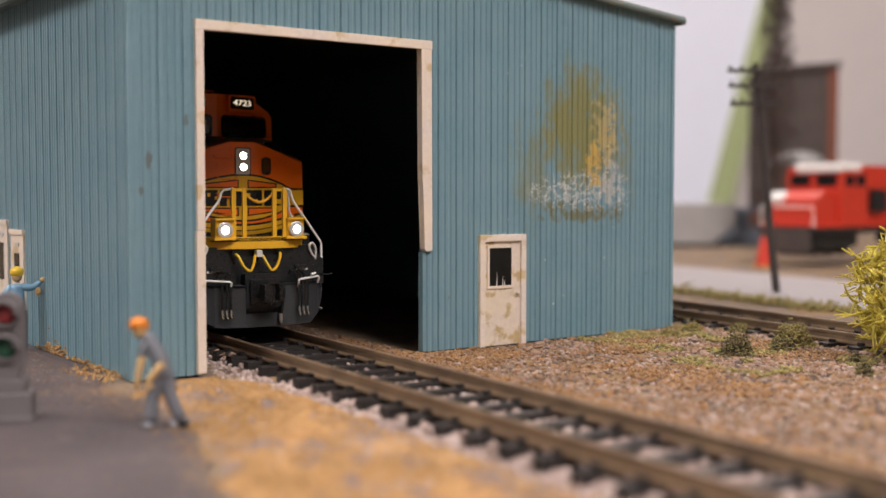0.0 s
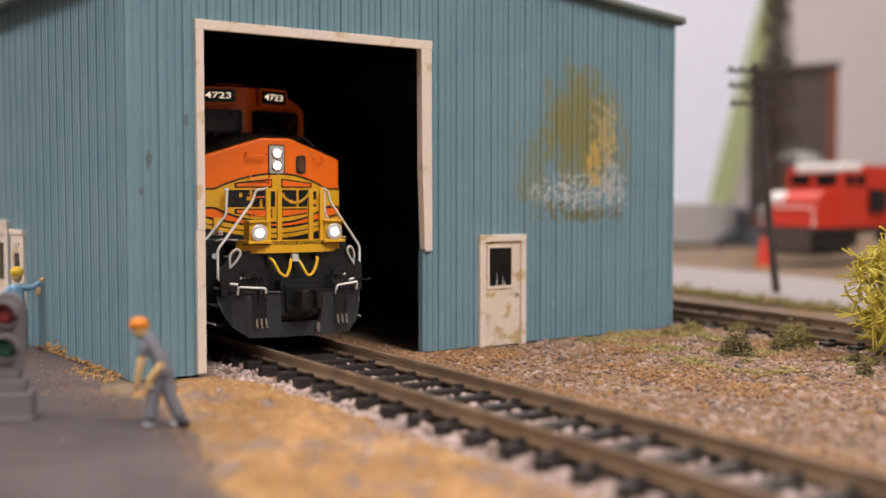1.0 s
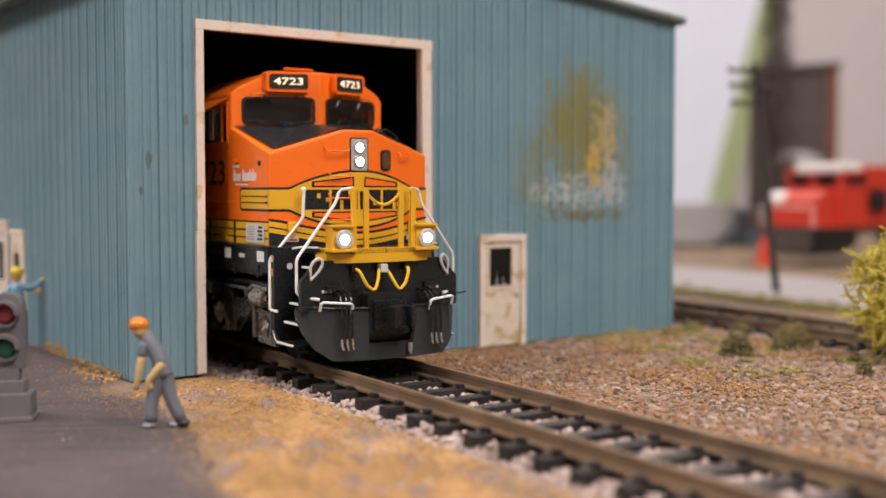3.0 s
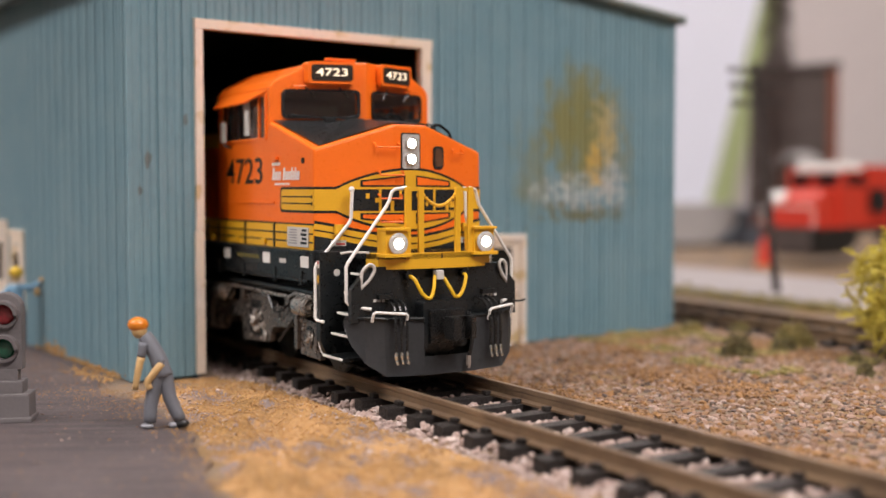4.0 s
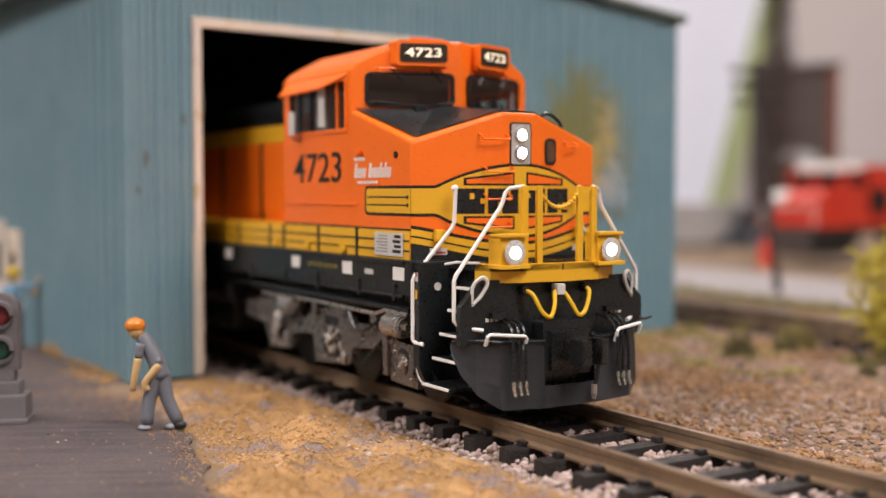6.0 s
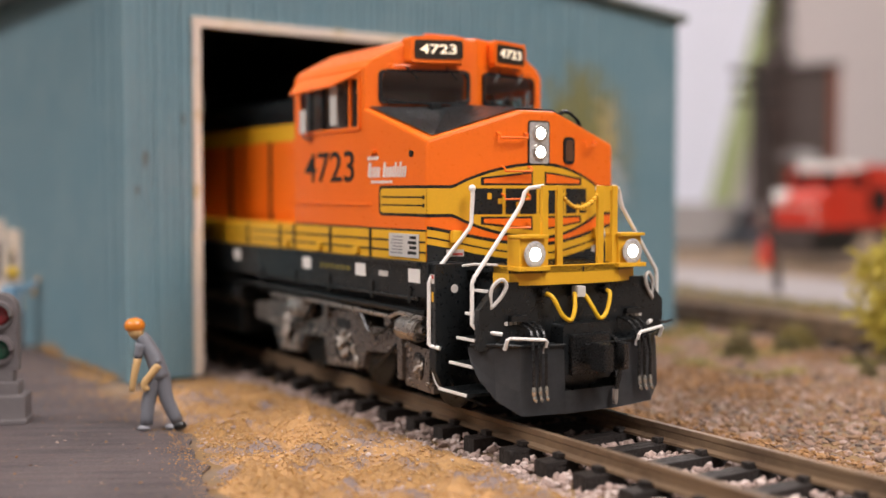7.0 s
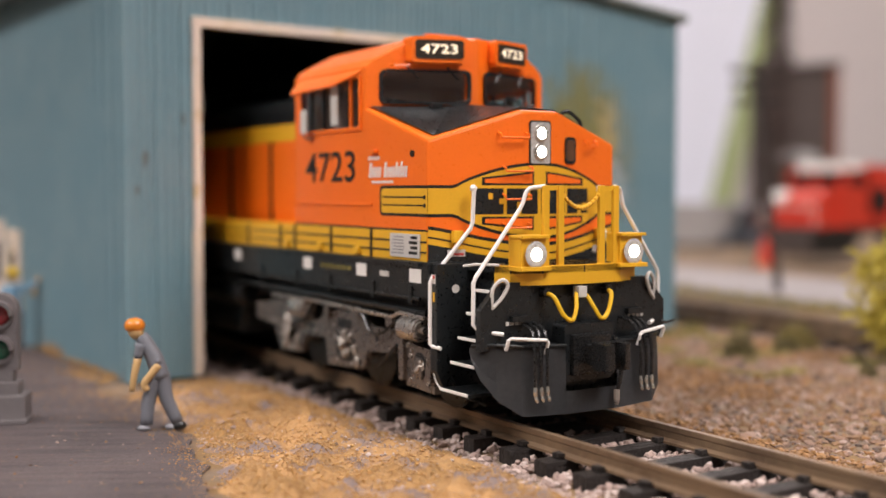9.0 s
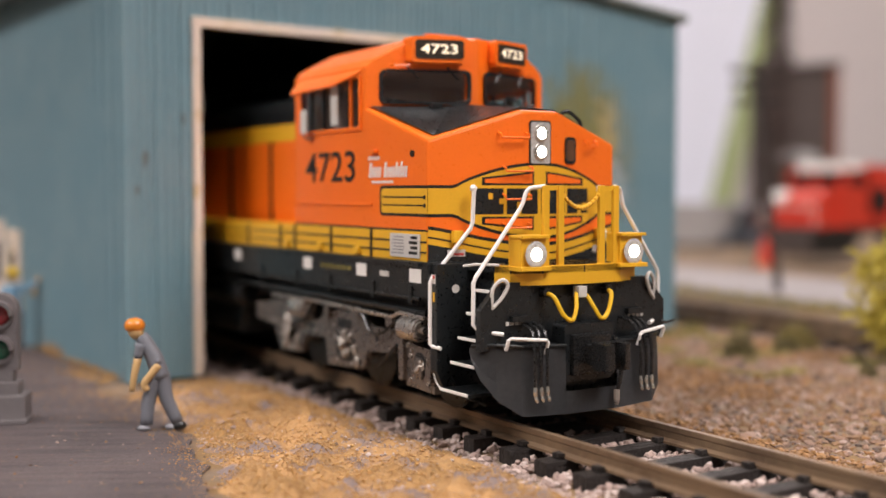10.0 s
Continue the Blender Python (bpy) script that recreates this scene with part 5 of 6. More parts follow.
    for s in (-1, 1):
        lo, hi = sorted((s * 1.6, s * 14.9))
        p("windshield_gasket", front_ring(bmesh.new(), rounded(lo - 0.3, hi + 0.3, 46.5, 52.0, 1.0), rounded(lo + 0.15, hi - 0.15, 46.95, 51.55, 0.8), cab_y, 0.22, 0.6), BLACK, "", cab)
        unshaded(p("windshield", front_plate(bmesh.new(), rounded(lo + 0.05, hi - 0.05, 46.85, 51.65, 0.8), cab_y, 0.08, 0.2), CLEAR_GLASS, "clear rounded windshield pane", cab))
        p("sun_visor_bar", tube(bmesh.new(), [(s * 13.5, cab_y(13.5), 52.6), (s * 13.5, cab_y(13.5) - 0.9, 52.5), (s * 3, cab_y(3) - 0.9, 52.9), (s * 3, cab_y(3), 53.0)], 0.18, 6), ORANGE, "", cab)
        # wipers: arm, blade, motor
        for x in (11.2, 5.2):
            p("wiper_arm", tube(bmesh.new(), [(s * x, cab_y(x) - 0.5, 52.4), (s * (x - 1.6), cab_y(x - 1.6) - 0.75, 50.4)], 0.15, 6), RUBBER, "", cab)
        w = p("wiper", tube(bmesh.new(), [(s * 14.2, cab_y(14.2) - 0.7, 47.2), (s * 9, cab_y(9) - 0.95, 46.6), (s * 7.2, cab_y(7.2) - 1.1, 46.3)], 0.17, 6), RUBBER, "black wiper", cab)
        p("wiper_motor", a_box(s * 7.2 - 1.0, s * 7.2 + 1.0, cab_y(7.2) - 1.7, cab_y(7.2) - 0.6, 45.6, 46.7, bev=0.25), RUBBER, "", w)
        p("wiper_link", tube(bmesh.new(), [(s * 7.2, cab_y(7.2) - 1.3, 46.4), (s * 3.6, cab_y(3.6) - 1.2, 46.9), (s * 1.9, cab_y(1.9) - 1.3, 47.3)], 0.14, 6), RUBBER, "", w)
        # number boards
        lo, hi = sorted((s * 3.3, s * 10.6))
        nb = p("number_board", front_plate(bmesh.new(), rounded(lo - 0.55, hi + 0.55, 53.0, 57.1, 0.6), cab_y, 1.7, 2.8), ORANGE, "orange-framed lit number board", cab)
        p("number_panel", front_plate(bmesh.new(), rounded(lo, hi, 53.55, 56.55, 0.5), cab_y, 1.8, 0.3), NUMBER_BACK, "", nb)
        mid = (lo + hi) / 2
        turn = math.atan(0.36) * s
        m = Matrix.Translation((mid, cab_y(mid) - 1.86, 55.05)) @ Matrix.Rotation(turn, 4, "Z") @ Matrix.Rotation(radians(90), 4, "X")
        writing("number", "4723", 2.0, NUMBER_GLOW, nb, m, 5.9)
        # side windows: frame, panes, posts, awning, mirror
        wf = p("side_window_frame", side_ring(bmesh.new(), rounded(23.9, 46.2, 42.4, 51.2, 0.5), rounded(24.6, 45.6, 43.0, 50.6, 0.4), s * 17.2, s * 17.55), ORANGE, "", cab)
        for y0, y1 in ((24.6, 27.4), (28.9, 37.2), (38.0, 41.8), (42.4, 45.5)):
            unshaded(p("side_pane", prism(bmesh.new(), rounded(y0, y1, 43.0, 50.6, 0.2), "x", s * 17.0, s * 17.2), CLEAR_GLASS, "", wf))
            p("pane_rim", a_box(s * 16.9, s * 17.45, y1 - 0.1, y1 + 0.5, 43.0, 50.6), BLACK if y1 > 30 else ORANGE, "", wf)
        p("wind_deflector", a_box(s * 17.4, s * 17.75, 31.6, 34.0, 43.6, 50.0, bev=0.12), LABEL_GREY, "pale grey wind deflector", wf)
        bm = solid(bmesh.new(), [(s * 17.2, 23.6, 52.1), (s * 17.2, 47.0, 52.1), (s * 19.2, 46.8, 49.6), (s * 19.2, 30.5, 49.9), (s * 17.6, 24.2, 51.6),
                                 (s * 17.2, 23.6, 51.7), (s * 17.2, 47.0, 51.7), (s * 19.0, 46.8, 49.3), (s * 19.0, 30.5, 49.6), (s * 17.5, 24.2, 51.3)],
                   [(0, 1, 2, 3, 4), (5, 6, 7, 8, 9), (0, 1, 6, 5), (1, 2, 7, 6), (2, 3, 8, 7), (3, 4, 9, 8), (4, 0, 5, 9)])
        p("window_awning", bm, ORANGE, "", cab)
        mr = p("mirror", a_box(s * 18.6, s * 18.9, 41.0, 43.4, 42.6, 46.6, bev=0.12), LABEL_GREY, "small grey wing mirror", cab)
        p("mirror_arm", tube(bmesh.new(), [(s * 17.3, 42.2, 41.6), (s * 18.7, 42.2, 42.0), (s * 18.75, 42.2, 43.0)], 0.18, 6), GREY_SEAT, "", mr)
        # cab number and plain bars for the maker's slogan
        turn = Matrix.Rotation(radians(-90 * -s), 4, "Z") @ Matrix.Rotation(radians(90), 4, "X")
        writing("cab_number", "4723", 7.0, BLACK, cab, Matrix.Translation((s * 17.36, 35.0, 36.5)) @ turn, 18.4)
        yy = 21.5
        for k in range(15):
            if k == 5:
                yy -= 0.75
                continue
            w, h = (0.75 if k in (0, 6, 8) else 0.5), (37.2 if k in (0, 6, 10, 12) else 36.5)
            lean = (h - 34.9) * 0.16
            p("slogan_bar", prism(bmesh.new(), [(yy, 34.9), (yy - w, 34.9), (yy - w - lean, h), (yy - lean, h)], "x", s * 17.32, s * 17.37), WHITE, "", nose)
            yy -= w + 0.25
        for k in range(4):
            p("slogan_bar", a_box(s * 17.32, s * 17.37, 21.6 - 0.95 * k - 0.7, 21.6 - 0.95 * k, 37.6, 38.2), WHITE, "", nose)
        for k in range(8):
            p("slogan_bar", a_box(s * 17.32, s * 17.37, 20.4 - 0.85 * k - 0.62, 20.4 - 0.85 * k, 34.0, 34.4), WHITE, "", nose)
        p("side_rib", a_box(s * 17.28, s * 17.55, 20.5, 48.6, 30.5, 30.95, bev=0.12), ORANGE, "", cab)
        p("class_light", disc(bmesh.new(), (s * 17.35, 8.0, 38.3), (1, 0, 0), 0.5, 0.4, 12), BLACK, "", nose)
        p("class_hook", a_box(s * 17.3, s * 18.0, 18.6, 20.4, 38.6, 39.2, bev=0.15), ORANGE, "", nose)
        # nose top rail hoops
        if s < 0:
            continue
        p("hoop", tube(bmesh.new(), smooth_path([(s * 9.0, 9.5, 43.6), (s * 9.0, 9.5, 45.2), (s * 10.0, 10.3, 45.6), (s * 12.5, 12.3, 45.0), (s * 12.8, 12.5, 43.4)], 4), 0.22, 6), RUBBER, "", nose)
        p("hoop", tube(bmesh.new(), smooth_path([(6.6, 4.0, 43.4), (6.8, 4.0, 44.6), (8.3, 4.0, 45.1), (10.8, 4.4, 43.7), (11.1, 4.4, 42.5)], 4), 0.3, 6), RUBBER, "black bent hoop on the nose", nose)
        p("hoop", tube(bmesh.new(), smooth_path([(s * 1.6, 11.5, 45.6), (s * 1.6, 11.5, 47.0), (s * 2.2, 11.6, 47.3), (s * 5.0, 12.5, 46.9), (s * 5.2, 12.5, 45.2)], 4), 0.2, 6), RUBBER, "", nose)
    p("horn_rail", tube(bmesh.new(), [(-3.6, 27, 57.0), (-3.6, 27, 58.7), (3.0, 27, 58.7), (3.0, 27, 57.0)], 0.25, 6), ORANGE, "", cab)
    p("roof_hatch", a_box(-4.0, 3.4, 30, 44, 57.0, 57.45, bev=0.15), ORANGE, "", cab)

    # long hood
    hood = p("long_hood", a_box(-11.5, 11.5, 48.5, 228, 26.9, 45.7, bev=0.3), ORANGE, "orange long hood with yellow upper band")
    for s in (-1, 1):
        p("hood_band", a_box(s * 11.4, s * 11.62, 50, 227, 42.3, 45.6), YELLOW, "", hood)
        p("hood_line", a_box(s * 11.4, s * 11.7, 50, 227, 45.6, 46.1), BLACK, "", hood)
        for k in range(8):
            y = 52 + k * 21
            p("hood_door", a_box(s * 11.4, s * 11.85, y, y + 19.5, 28.5, 41.8, bev=0.2), ORANGE, "", hood)
            p("hood_seam", a_box(s * 11.4, s * 11.9, y + 19.7, y + 20.8, 27.2, 42.3), BLACK, "", hood)
            for z in (30.5, 39.5):
                p("door_latch", a_box(s * 11.8, s * 12.05, y + 8.5, y + 11, z, z + 0.5, bev=0.08), ORANGE, "", hood)
    p("hood_roof", a_box(-11.3, 11.3, 49.2, 227, 45.75, 50.5, bev=1.8), BLACK, "black hood roof", hood)
    p("radiator_wing", a_box(-17, 17, 185, 226, 46.0, 52.0, bev=0.8), ORANGE, "", hood)

    # frame and sill
    frame_ = p("underframe", a_box(-18.2, 18.2, 2.4, 236, 17.4, 22.6, bev=0.25), BLACK, "black underframe with white marks")
    for s in (-1, 1):
        for y in (4.1, 20.7, 40.4, 72, 100, 128):
            p("white_mark", a_box(s * 18.15, s * 18.3, y, y + 3.3, 19.5, 21.5), WHITE, "", frame_)
        p("warning_label", a_box(s * 17.55, s * 17.66, 1.2, 2.3, 19.6, 20.9), LABEL_GREY, "small red and white warning label", frame_)
        p("warning_bar", a_box(s * 17.6, s * 17.7, 1.35, 2.15, 20.3, 20.8), DECAL_RED, "", frame_)
        p("jack_mark", a_box(s * 17.55, s * 17.66, 1.4, 1.9, 17.0, 18.4), YELLOW, "", frame_)
        for y in (6.5, 18.0, 33.0, 46.0, 61.0):
            p("sill_bracket", a_box(s * 17.9, s * 18.5, y, y + 0.9, 16.4, 19.0, bev=0.15), BLACK, "", frame_)
        p("sill_pipe", tube(bmesh.new(), [(s * 18.2, 4.5, 17.2), (s * 18.2, 30, 17.1), (s * 18.1, 80, 17.2)], 0.3, 6), RUBBER, "", frame_)
        p("sill_label", a_box(s * 18.15, s * 18.28, 13.6, 16.4, 19.9, 20.7), LABEL_GREY, "", frame_)
        for k in range(6):
            p("print_bar", a_box(s * 18.15, s * 18.26, 26.0 + 1.9 * k, 27.4 + 1.9 * k, 20.1, 20.8), OLIVE_PRINT, "", frame_)
        p("sill_flange", a_box(s * 18.1, s * 18.7, 4.2, 235, 21.9, 22.5, bev=0.1), BLACK, "", frame_)
        p("air_pipe", tube(bmesh.new(), [(s * 16.6, 5, 15.0), (s * 16.6, 60, 15.0), (s * 16.4, 100, 15.2)], 0.55, 8), BLACK, "", frame_)
        p("air_tank", tube(bmesh.new(), [(s * 13.8, 78, 12.5), (s * 13.8, 79, 12.5), (s * 13.8, 118, 12.5), (s * 13.8, 119, 12.5)], [2.0, 3.2, 3.2, 2.0], 14), BLACK, "", frame_)
    p("fuel_tank", a_box(-15, 15, 80, 150, 4.0, 17.4, bev=1.5), BLACK, "", frame_)
    p("body_plate", a_box(-13.0, 13.0, 3, 76, 12.6, 17.4), BLACK, "", frame_)

    # bogies
    for yb in (0.0, 140.0):
        bog = p("bogie", a_box(-7.2, 7.2, yb + 5, yb + 66, 5.0, 12.5, bev=0.6), BLACK, "grey-brown three-axle bogie")
        for s in (-1, 1):
            loop = [(3.2, 3.3), (11.2, 3.6), (12.9, 8.2), (23.8, 7.4), (25.2, 4.2), (38.0, 3.3), (38.8, 8.0), (47.0, 7.6), (48.5, 4.2), (57.5, 3.6), (60.0, 8.0), (69.0, 8.6), (69.0, 11.4),
                    (62.0, 12.4), (52.0, 13.4), (46.5, 12.2), (42.4, 10.2), (38.5, 12.0), (33.7, 13.1), (28.5, 13.2), (25.4, 12.6), (23.7, 11.1), (14.0, 11.6), (12.5, 10.8), (9.0, 10.0), (3.2, 9.6)]
            p("side_frame", prism(bmesh.new(), [(yb + a, b) for a, b in loop], "x", s * 15.4, s * 16.5, 0.12), TRUCK, "grey-brown bogie side frame", bog)
            # black plates on the uncut frame give the darkness of its shaded openings
            for y, z, a, b in ((7.4, 7.0, 1.5, 2.0), (31.6, 10.9, 2.6, 0.8), (31.4, 7.2, 3.4, 2.4), (53.0, 7.0, 2.6, 2.2), (20.4, 9.4, 0.5, 0.5), (44.0, 9.2, 0.8, 0.5)):
                p("frame_hole", prism(bmesh.new(), rounded(yb + y - a, yb + y + a, z - b, z + b, min(a, b) * 0.8), "x", s * 16.3, s * 16.56), RUBBER, "", bog)
            # rough castings in the pedestals
            for y, z, q in ((7.4, 6.6, 1.6), (31.2, 7.8, 2.3), (27.8, 5.9, 1.5), (53.4, 7.0, 2.8), (50.2, 5.8, 1.5)):
                bm = ball(bmesh.new(), (0, 0, 0), q, (0.45, 0.85, 1.0), 4)
                for v in bm.verts:
                    v.co *= 0.8 + 1.1 * noise.noise(v.co * 0.75 + Vector((y, z, yb))) + 0.35 * noise.noise(v.co * 2.2)
                bmesh.ops.translate(bm, vec=(s * 16.4, yb + y, z), verts=bm.verts)
                p("casting", bm, CASTING, "rough bright metal casting", bog)
            rr = random.Random(9)
            for k in range(18):
                y, z = yb + rr.uniform(3, 67), rr.uniform(8.6, 10.4)
                p("bolt", disc(bmesh.new(), (s * 16.65, y, z), (1, 0, 0), rr.uniform(0.18, 0.34), 0.4, 8), STEEL, "", bog)
            for y0, z0, y1, z1, w in ((14.5, 12.0, 16.5, 13.6, 0.8), (25.0, 12.6, 28.0, 13.6, 0.7), (36.0, 11.4, 37.6, 13.6, 0.9), (50.0, 11.8, 53.0, 13.4, 0.8), (11.2, 4.4, 12.6, 10.6, 0.7), (3.4, 5.0, 4.4, 9.4, 0.6)):
                p("bracket", a_box(s * 16.4, s * (16.5 + w), yb + y0, yb + y1, z0, z1, bev=0.15), TRUCK, "", bog)
            p("brake_hose", tube(bmesh.new(), smooth_path([(s * 17.1, yb + 13, 13.4), (s * 17.5, yb + 17, 11.0), (s * 17.3, yb + 21, 10.6), (s * 17.2, yb + 24, 13.2)], 4), 0.24, 6), RUBBER, "", bog)
            p("brake_hose", tube(bmesh.new(), smooth_path([(s * 17.1, yb + 42, 13.4), (s * 17.5, yb + 45, 10.4), (s * 17.3, yb + 50, 9.6), (s * 17.0, yb + 52, 6.4)], 4), 0.3, 6), RUBBER, "", bog)
            for y in (7.4, 31.6, 53.6):
                j = p("journal_box", a_box(s * 16.2, s * 16.9, yb + y - 1.0, yb + y + 1.0, 5.2, 8.2, bev=0.3), TRUCK, "", bog)
                for a in (-2.6, 2.6):
                    for b in (4.6, 8.2):
                        p("bolt", disc(bmesh.new(), (s * 16.6, yb + y + a, b), (1, 0, 0), 0.26, 0.4, 6), STEEL, "", j)
            for y in (8.4, 47.0):
                c = p("brake_cylinder", disc(bmesh.new(), (s * 17.0, yb + y, 12.4), (0, 1, 0), 1.75, 5.6, 18, 0.3), STEEL, "metal brake cylinder", bog)
                p("cylinder_band", disc(bmesh.new(), (s * 17.0, yb + y - 1.2, 12.4), (0, 1, 0), 1.92, 0.5, 18), STEEL, "", c)
                p("cylinder_nut", disc(bmesh.new(), (s * 17.0, yb + y - 3.1, 12.4), (0, 1, 0), 0.6, 0.8, 6), STEEL, "", c)
            p("brake_rod", tube(bmesh.new(), [(s * 17.0, yb + 5, 14.2), (s * 17.2, yb + 12, 14.5), (s * 17.0, yb + 15, 13.6), (s * 17.0, yb + 38, 13.9), (s * 16.9, yb + 60, 13.6)], 0.36, 6), STEEL, "", bog)
            p("brake_lever", tube(bmesh.new(), [(s * 16.9, yb + 13.6, 9.4), (s * 16.9, yb + 20.0, 5.0)], 0.28, 6), BLACK, "", bog)
            p("sand_pipe", tube(bmesh.new(), smooth_path([(s * 16.2, yb + 3.0, 16.0), (s * 16.6, yb + 2.0, 10.0), (s * 14.0, yb + 0.6, 4.0), (s * 9.6, yb + 0.0, 1.6)], 4), 0.28, 6), BLACK, "", bog)
        for y in (8.2, 31.0, 54.0):
            ax = p("axle", disc(bmesh.new(), (0, yb + y, 6.1), (1, 0, 0), 1.0, 26, 12), TRUCK, "", bog)
            for s in (-1, 1):
                bm = disc(bmesh.new(), (s * 9.1, yb + y, 6.1), (1, 0, 0), 6.1, 2.2, 32, 0.25)
                disc(bm, (s * 7.9, yb + y, 6.1), (1, 0, 0), 6.7, 0.6, 32)
                p("wheel", bm, BLACK, "", ax)

    # front deck, pilot plate and plow
    edge = [(-12.2, -5.6), (-11.3, -8.3), (-7, -10.0), (0, -10.5), (7, -10.0), (11.3, -8.3), (12.2, -5.6)]
    deck = p("front_deck", prism(bmesh.new(), edge + [(12.2, 4.0), (-12.2, 4.0)], "z", 21.4, 22.3), BLACK, "black treadplate front deck")
    bm = bmesh.new()
    inner = [(x * 0.95, y + 0.55) for x, y in edge]
    prism(bm, edge + inner[::-1], "z", 19.7, 22.45, 0.12)
    p("deck_apron", bm, YELLOW, "yellow curved deck apron", deck)
    for k in range(7):
        p("tread_bar", a_box(-7.5, 7.5, -8.6 + k * 1.1, -8.2 + k * 1.1, 22.3, 22.5), RUBBER, "", deck)
    for x in (-6.3, -3.7, 3.7, 6.3):
        p("post", a_box(x - 0.52, x + 0.52, -9.9, -9.3, 22.3, 33.6, bev=0.15), YELLOW, "yellow flat post", deck)
    for s in (-1, 1):
        p("post_tie", a_box(min(s * 3.7, s * 6.3), max(s * 3.7, s * 6.3), -9.75, -9.45, 32.9, 33.5), YELLOW, "", deck)
    chain = []
    for k in range(15):
        t = k / 14
        x = -3.7 + 7.4 * t
        chain.append((x, -9.6, 33.0 - 2.6 * math.sin(math.pi * t) ** 0.8))
    bm = tube(bmesh.new(), chain, 0.2, 6)
    for c in chain[1:-1]:
        ball(bm, c, 0.42, (1, 1, 0.9), 1)
    p("chain", bm, YELLOW, "yellow safety chain", deck)
    for s in (-1, 1):
        h = p("ditch_light", a_box(s * 8.8 - 2.15, s * 8.8 + 2.15, -10.3, -7.2, 21.9, 26.6, bev=0.35), YELLOW, "yellow ditch light housing with lit lamp", deck)
        p("light_hood", a_box(s * 8.8 - 2.4, s * 8.8 + 2.4, -10.9, -7.6, 26.3, 26.75, bev=0.12), YELLOW, "", h)
        p("light_shelf", a_box(s * 8.8 - 2.6, s * 8.8 + 2.6, -11.0, -7.4, 21.8, 22.4, bev=0.12), YELLOW, "", h)
        p("lamp_ring", tube(bmesh.new(), [(s * 8.8, -10.1, 24.1), (s * 8.8, -10.85, 24.1), (s * 8.8, -10.95, 24.1)], [1.3, 1.85, 1.55], 20), LAMP_SILVER, "chrome lamp ring", h)
        p("lamp", ball(bmesh.new(), (s * 8.8, -10.95, 24.1), 0.92, (1, 0.45, 1), 3), LAMP_GLOW, "lit white lamp", h)
        # stairwell
        p("stair_side", prism(bmesh.new(), [(s * 10.0, 4.6), (s * 16.4, 4.6), (s * 17.6, 7.0), (s * 17.6, 22.4), (s * 10.0, 22.4)], "y", 0.9, 2.6, 0.2), BLACK, "")
        p("stair_back", a_box(s * 9.4, s * 10.6, -7.6, 2.5, 6.0, 22.0), BLACK, "")
        p("round_badge", disc(bmesh.new(), (s * 14.4, 0.88, 18.8), (0, 1, 0), 0.62, 0.1, 14), LABEL_GREY, "")
        for z, y0, y1, xo in ((4.7, 0.6, -6.6, 17.4), (8.6, -0.9, -7.0, 16.5), (12.1, -1.4, -6.8, 15.6), (15.6, -2.4, -6.6, 14.8), (18.9, -3.4, -7.2, 14.0)):
            st = p("step", a_box(s * 10.6, s * (xo - 0.2), y1, y0, z - 0.35, z + 0.1), BLACK, "black step with white edge")
            p("step_edge", a_box(s * (xo - 0.3), s * xo, y1, y0, z - 0.22, z + 0.2, bev=0.08), WHITE, "white step edge", st)
        p("step_hanger", tube(bmesh.new(), smooth_path([(s * 17.4, 2.2, 9.6), (s * 17.4, 1.9, 6.6), (s * 17.4, 1.0, 5.2), (s * 17.3, 0.2, 4.8)], 3), 0.13, 6), LABEL_GREY, "")
        # white handrails
        rr = [(s * 17.9, 2.2, 10.9), (s * 17.9, 2.2, 19.6), (s * 17.7, 2.1, 20.3), (s * 12.2, 0.4, 27.4), (s * 11.9, 0.3, 28.2), (s * 11.7, 0.2, 33.2)]
        r1 = p("handrail", tube(bmesh.new(), [(s * 17.2, 0.4, 10.4), (s * 17.7, 1.9, 10.6)] + rr, 0.3, 8), WHITE, "white stair handrail")
        p("rail_boss", ball(bmesh.new(), (s * 11.7, 0.4, 33.2), 0.55, sub=2), WHITE, "", r1)
        fr = [(s * 13.2, -9.4, 13.2), (s * 16.2, -7.7, 13.7), (s * 16.8, -7.3, 14.5), (s * 16.8, -7.3, 20.2), (s * 16.5, -7.4, 21.0), (s * 9.4, -7.9, 30.4), (s * 9.0, -8.0, 31.2), (s * 8.6, -8.1, 32.6), (s * 8.1, -8.4, 33.2), (s * 6.3, -9.5, 33.5)]
        p("handrail", tube(bmesh.new(), fr, 0.3, 8), WHITE, "white stair handrail")
        # lifting loop, plow grab, uncoupling hoses
        p("lever_loop", tube(bmesh.new(), smooth_path([(s * 14.6, -8.6, 16.6), (s * 14.6, -8.8, 19.4), (s * 13.4, -9.3, 20.7), (s * 12.6, -9.5, 19.9), (s * 13.4, -9.2, 18.2), (s * 14.6, -8.8, 16.9)], 4), 0.28, 6), LABEL_GREY, "pale lever loop")
        p("plow_grab", tube(bmesh.new(), [(s * 14.0, -11.1, 11.3), (s * 14.0, -11.7, 12.7), (s * 13.7, -11.8, 12.9), (s * 8.6, -13.0, 12.5), (s * 8.3, -13.0, 12.2), (s * 8.3, -12.4, 10.6)], 0.26, 8), WHITE, "white grab iron")
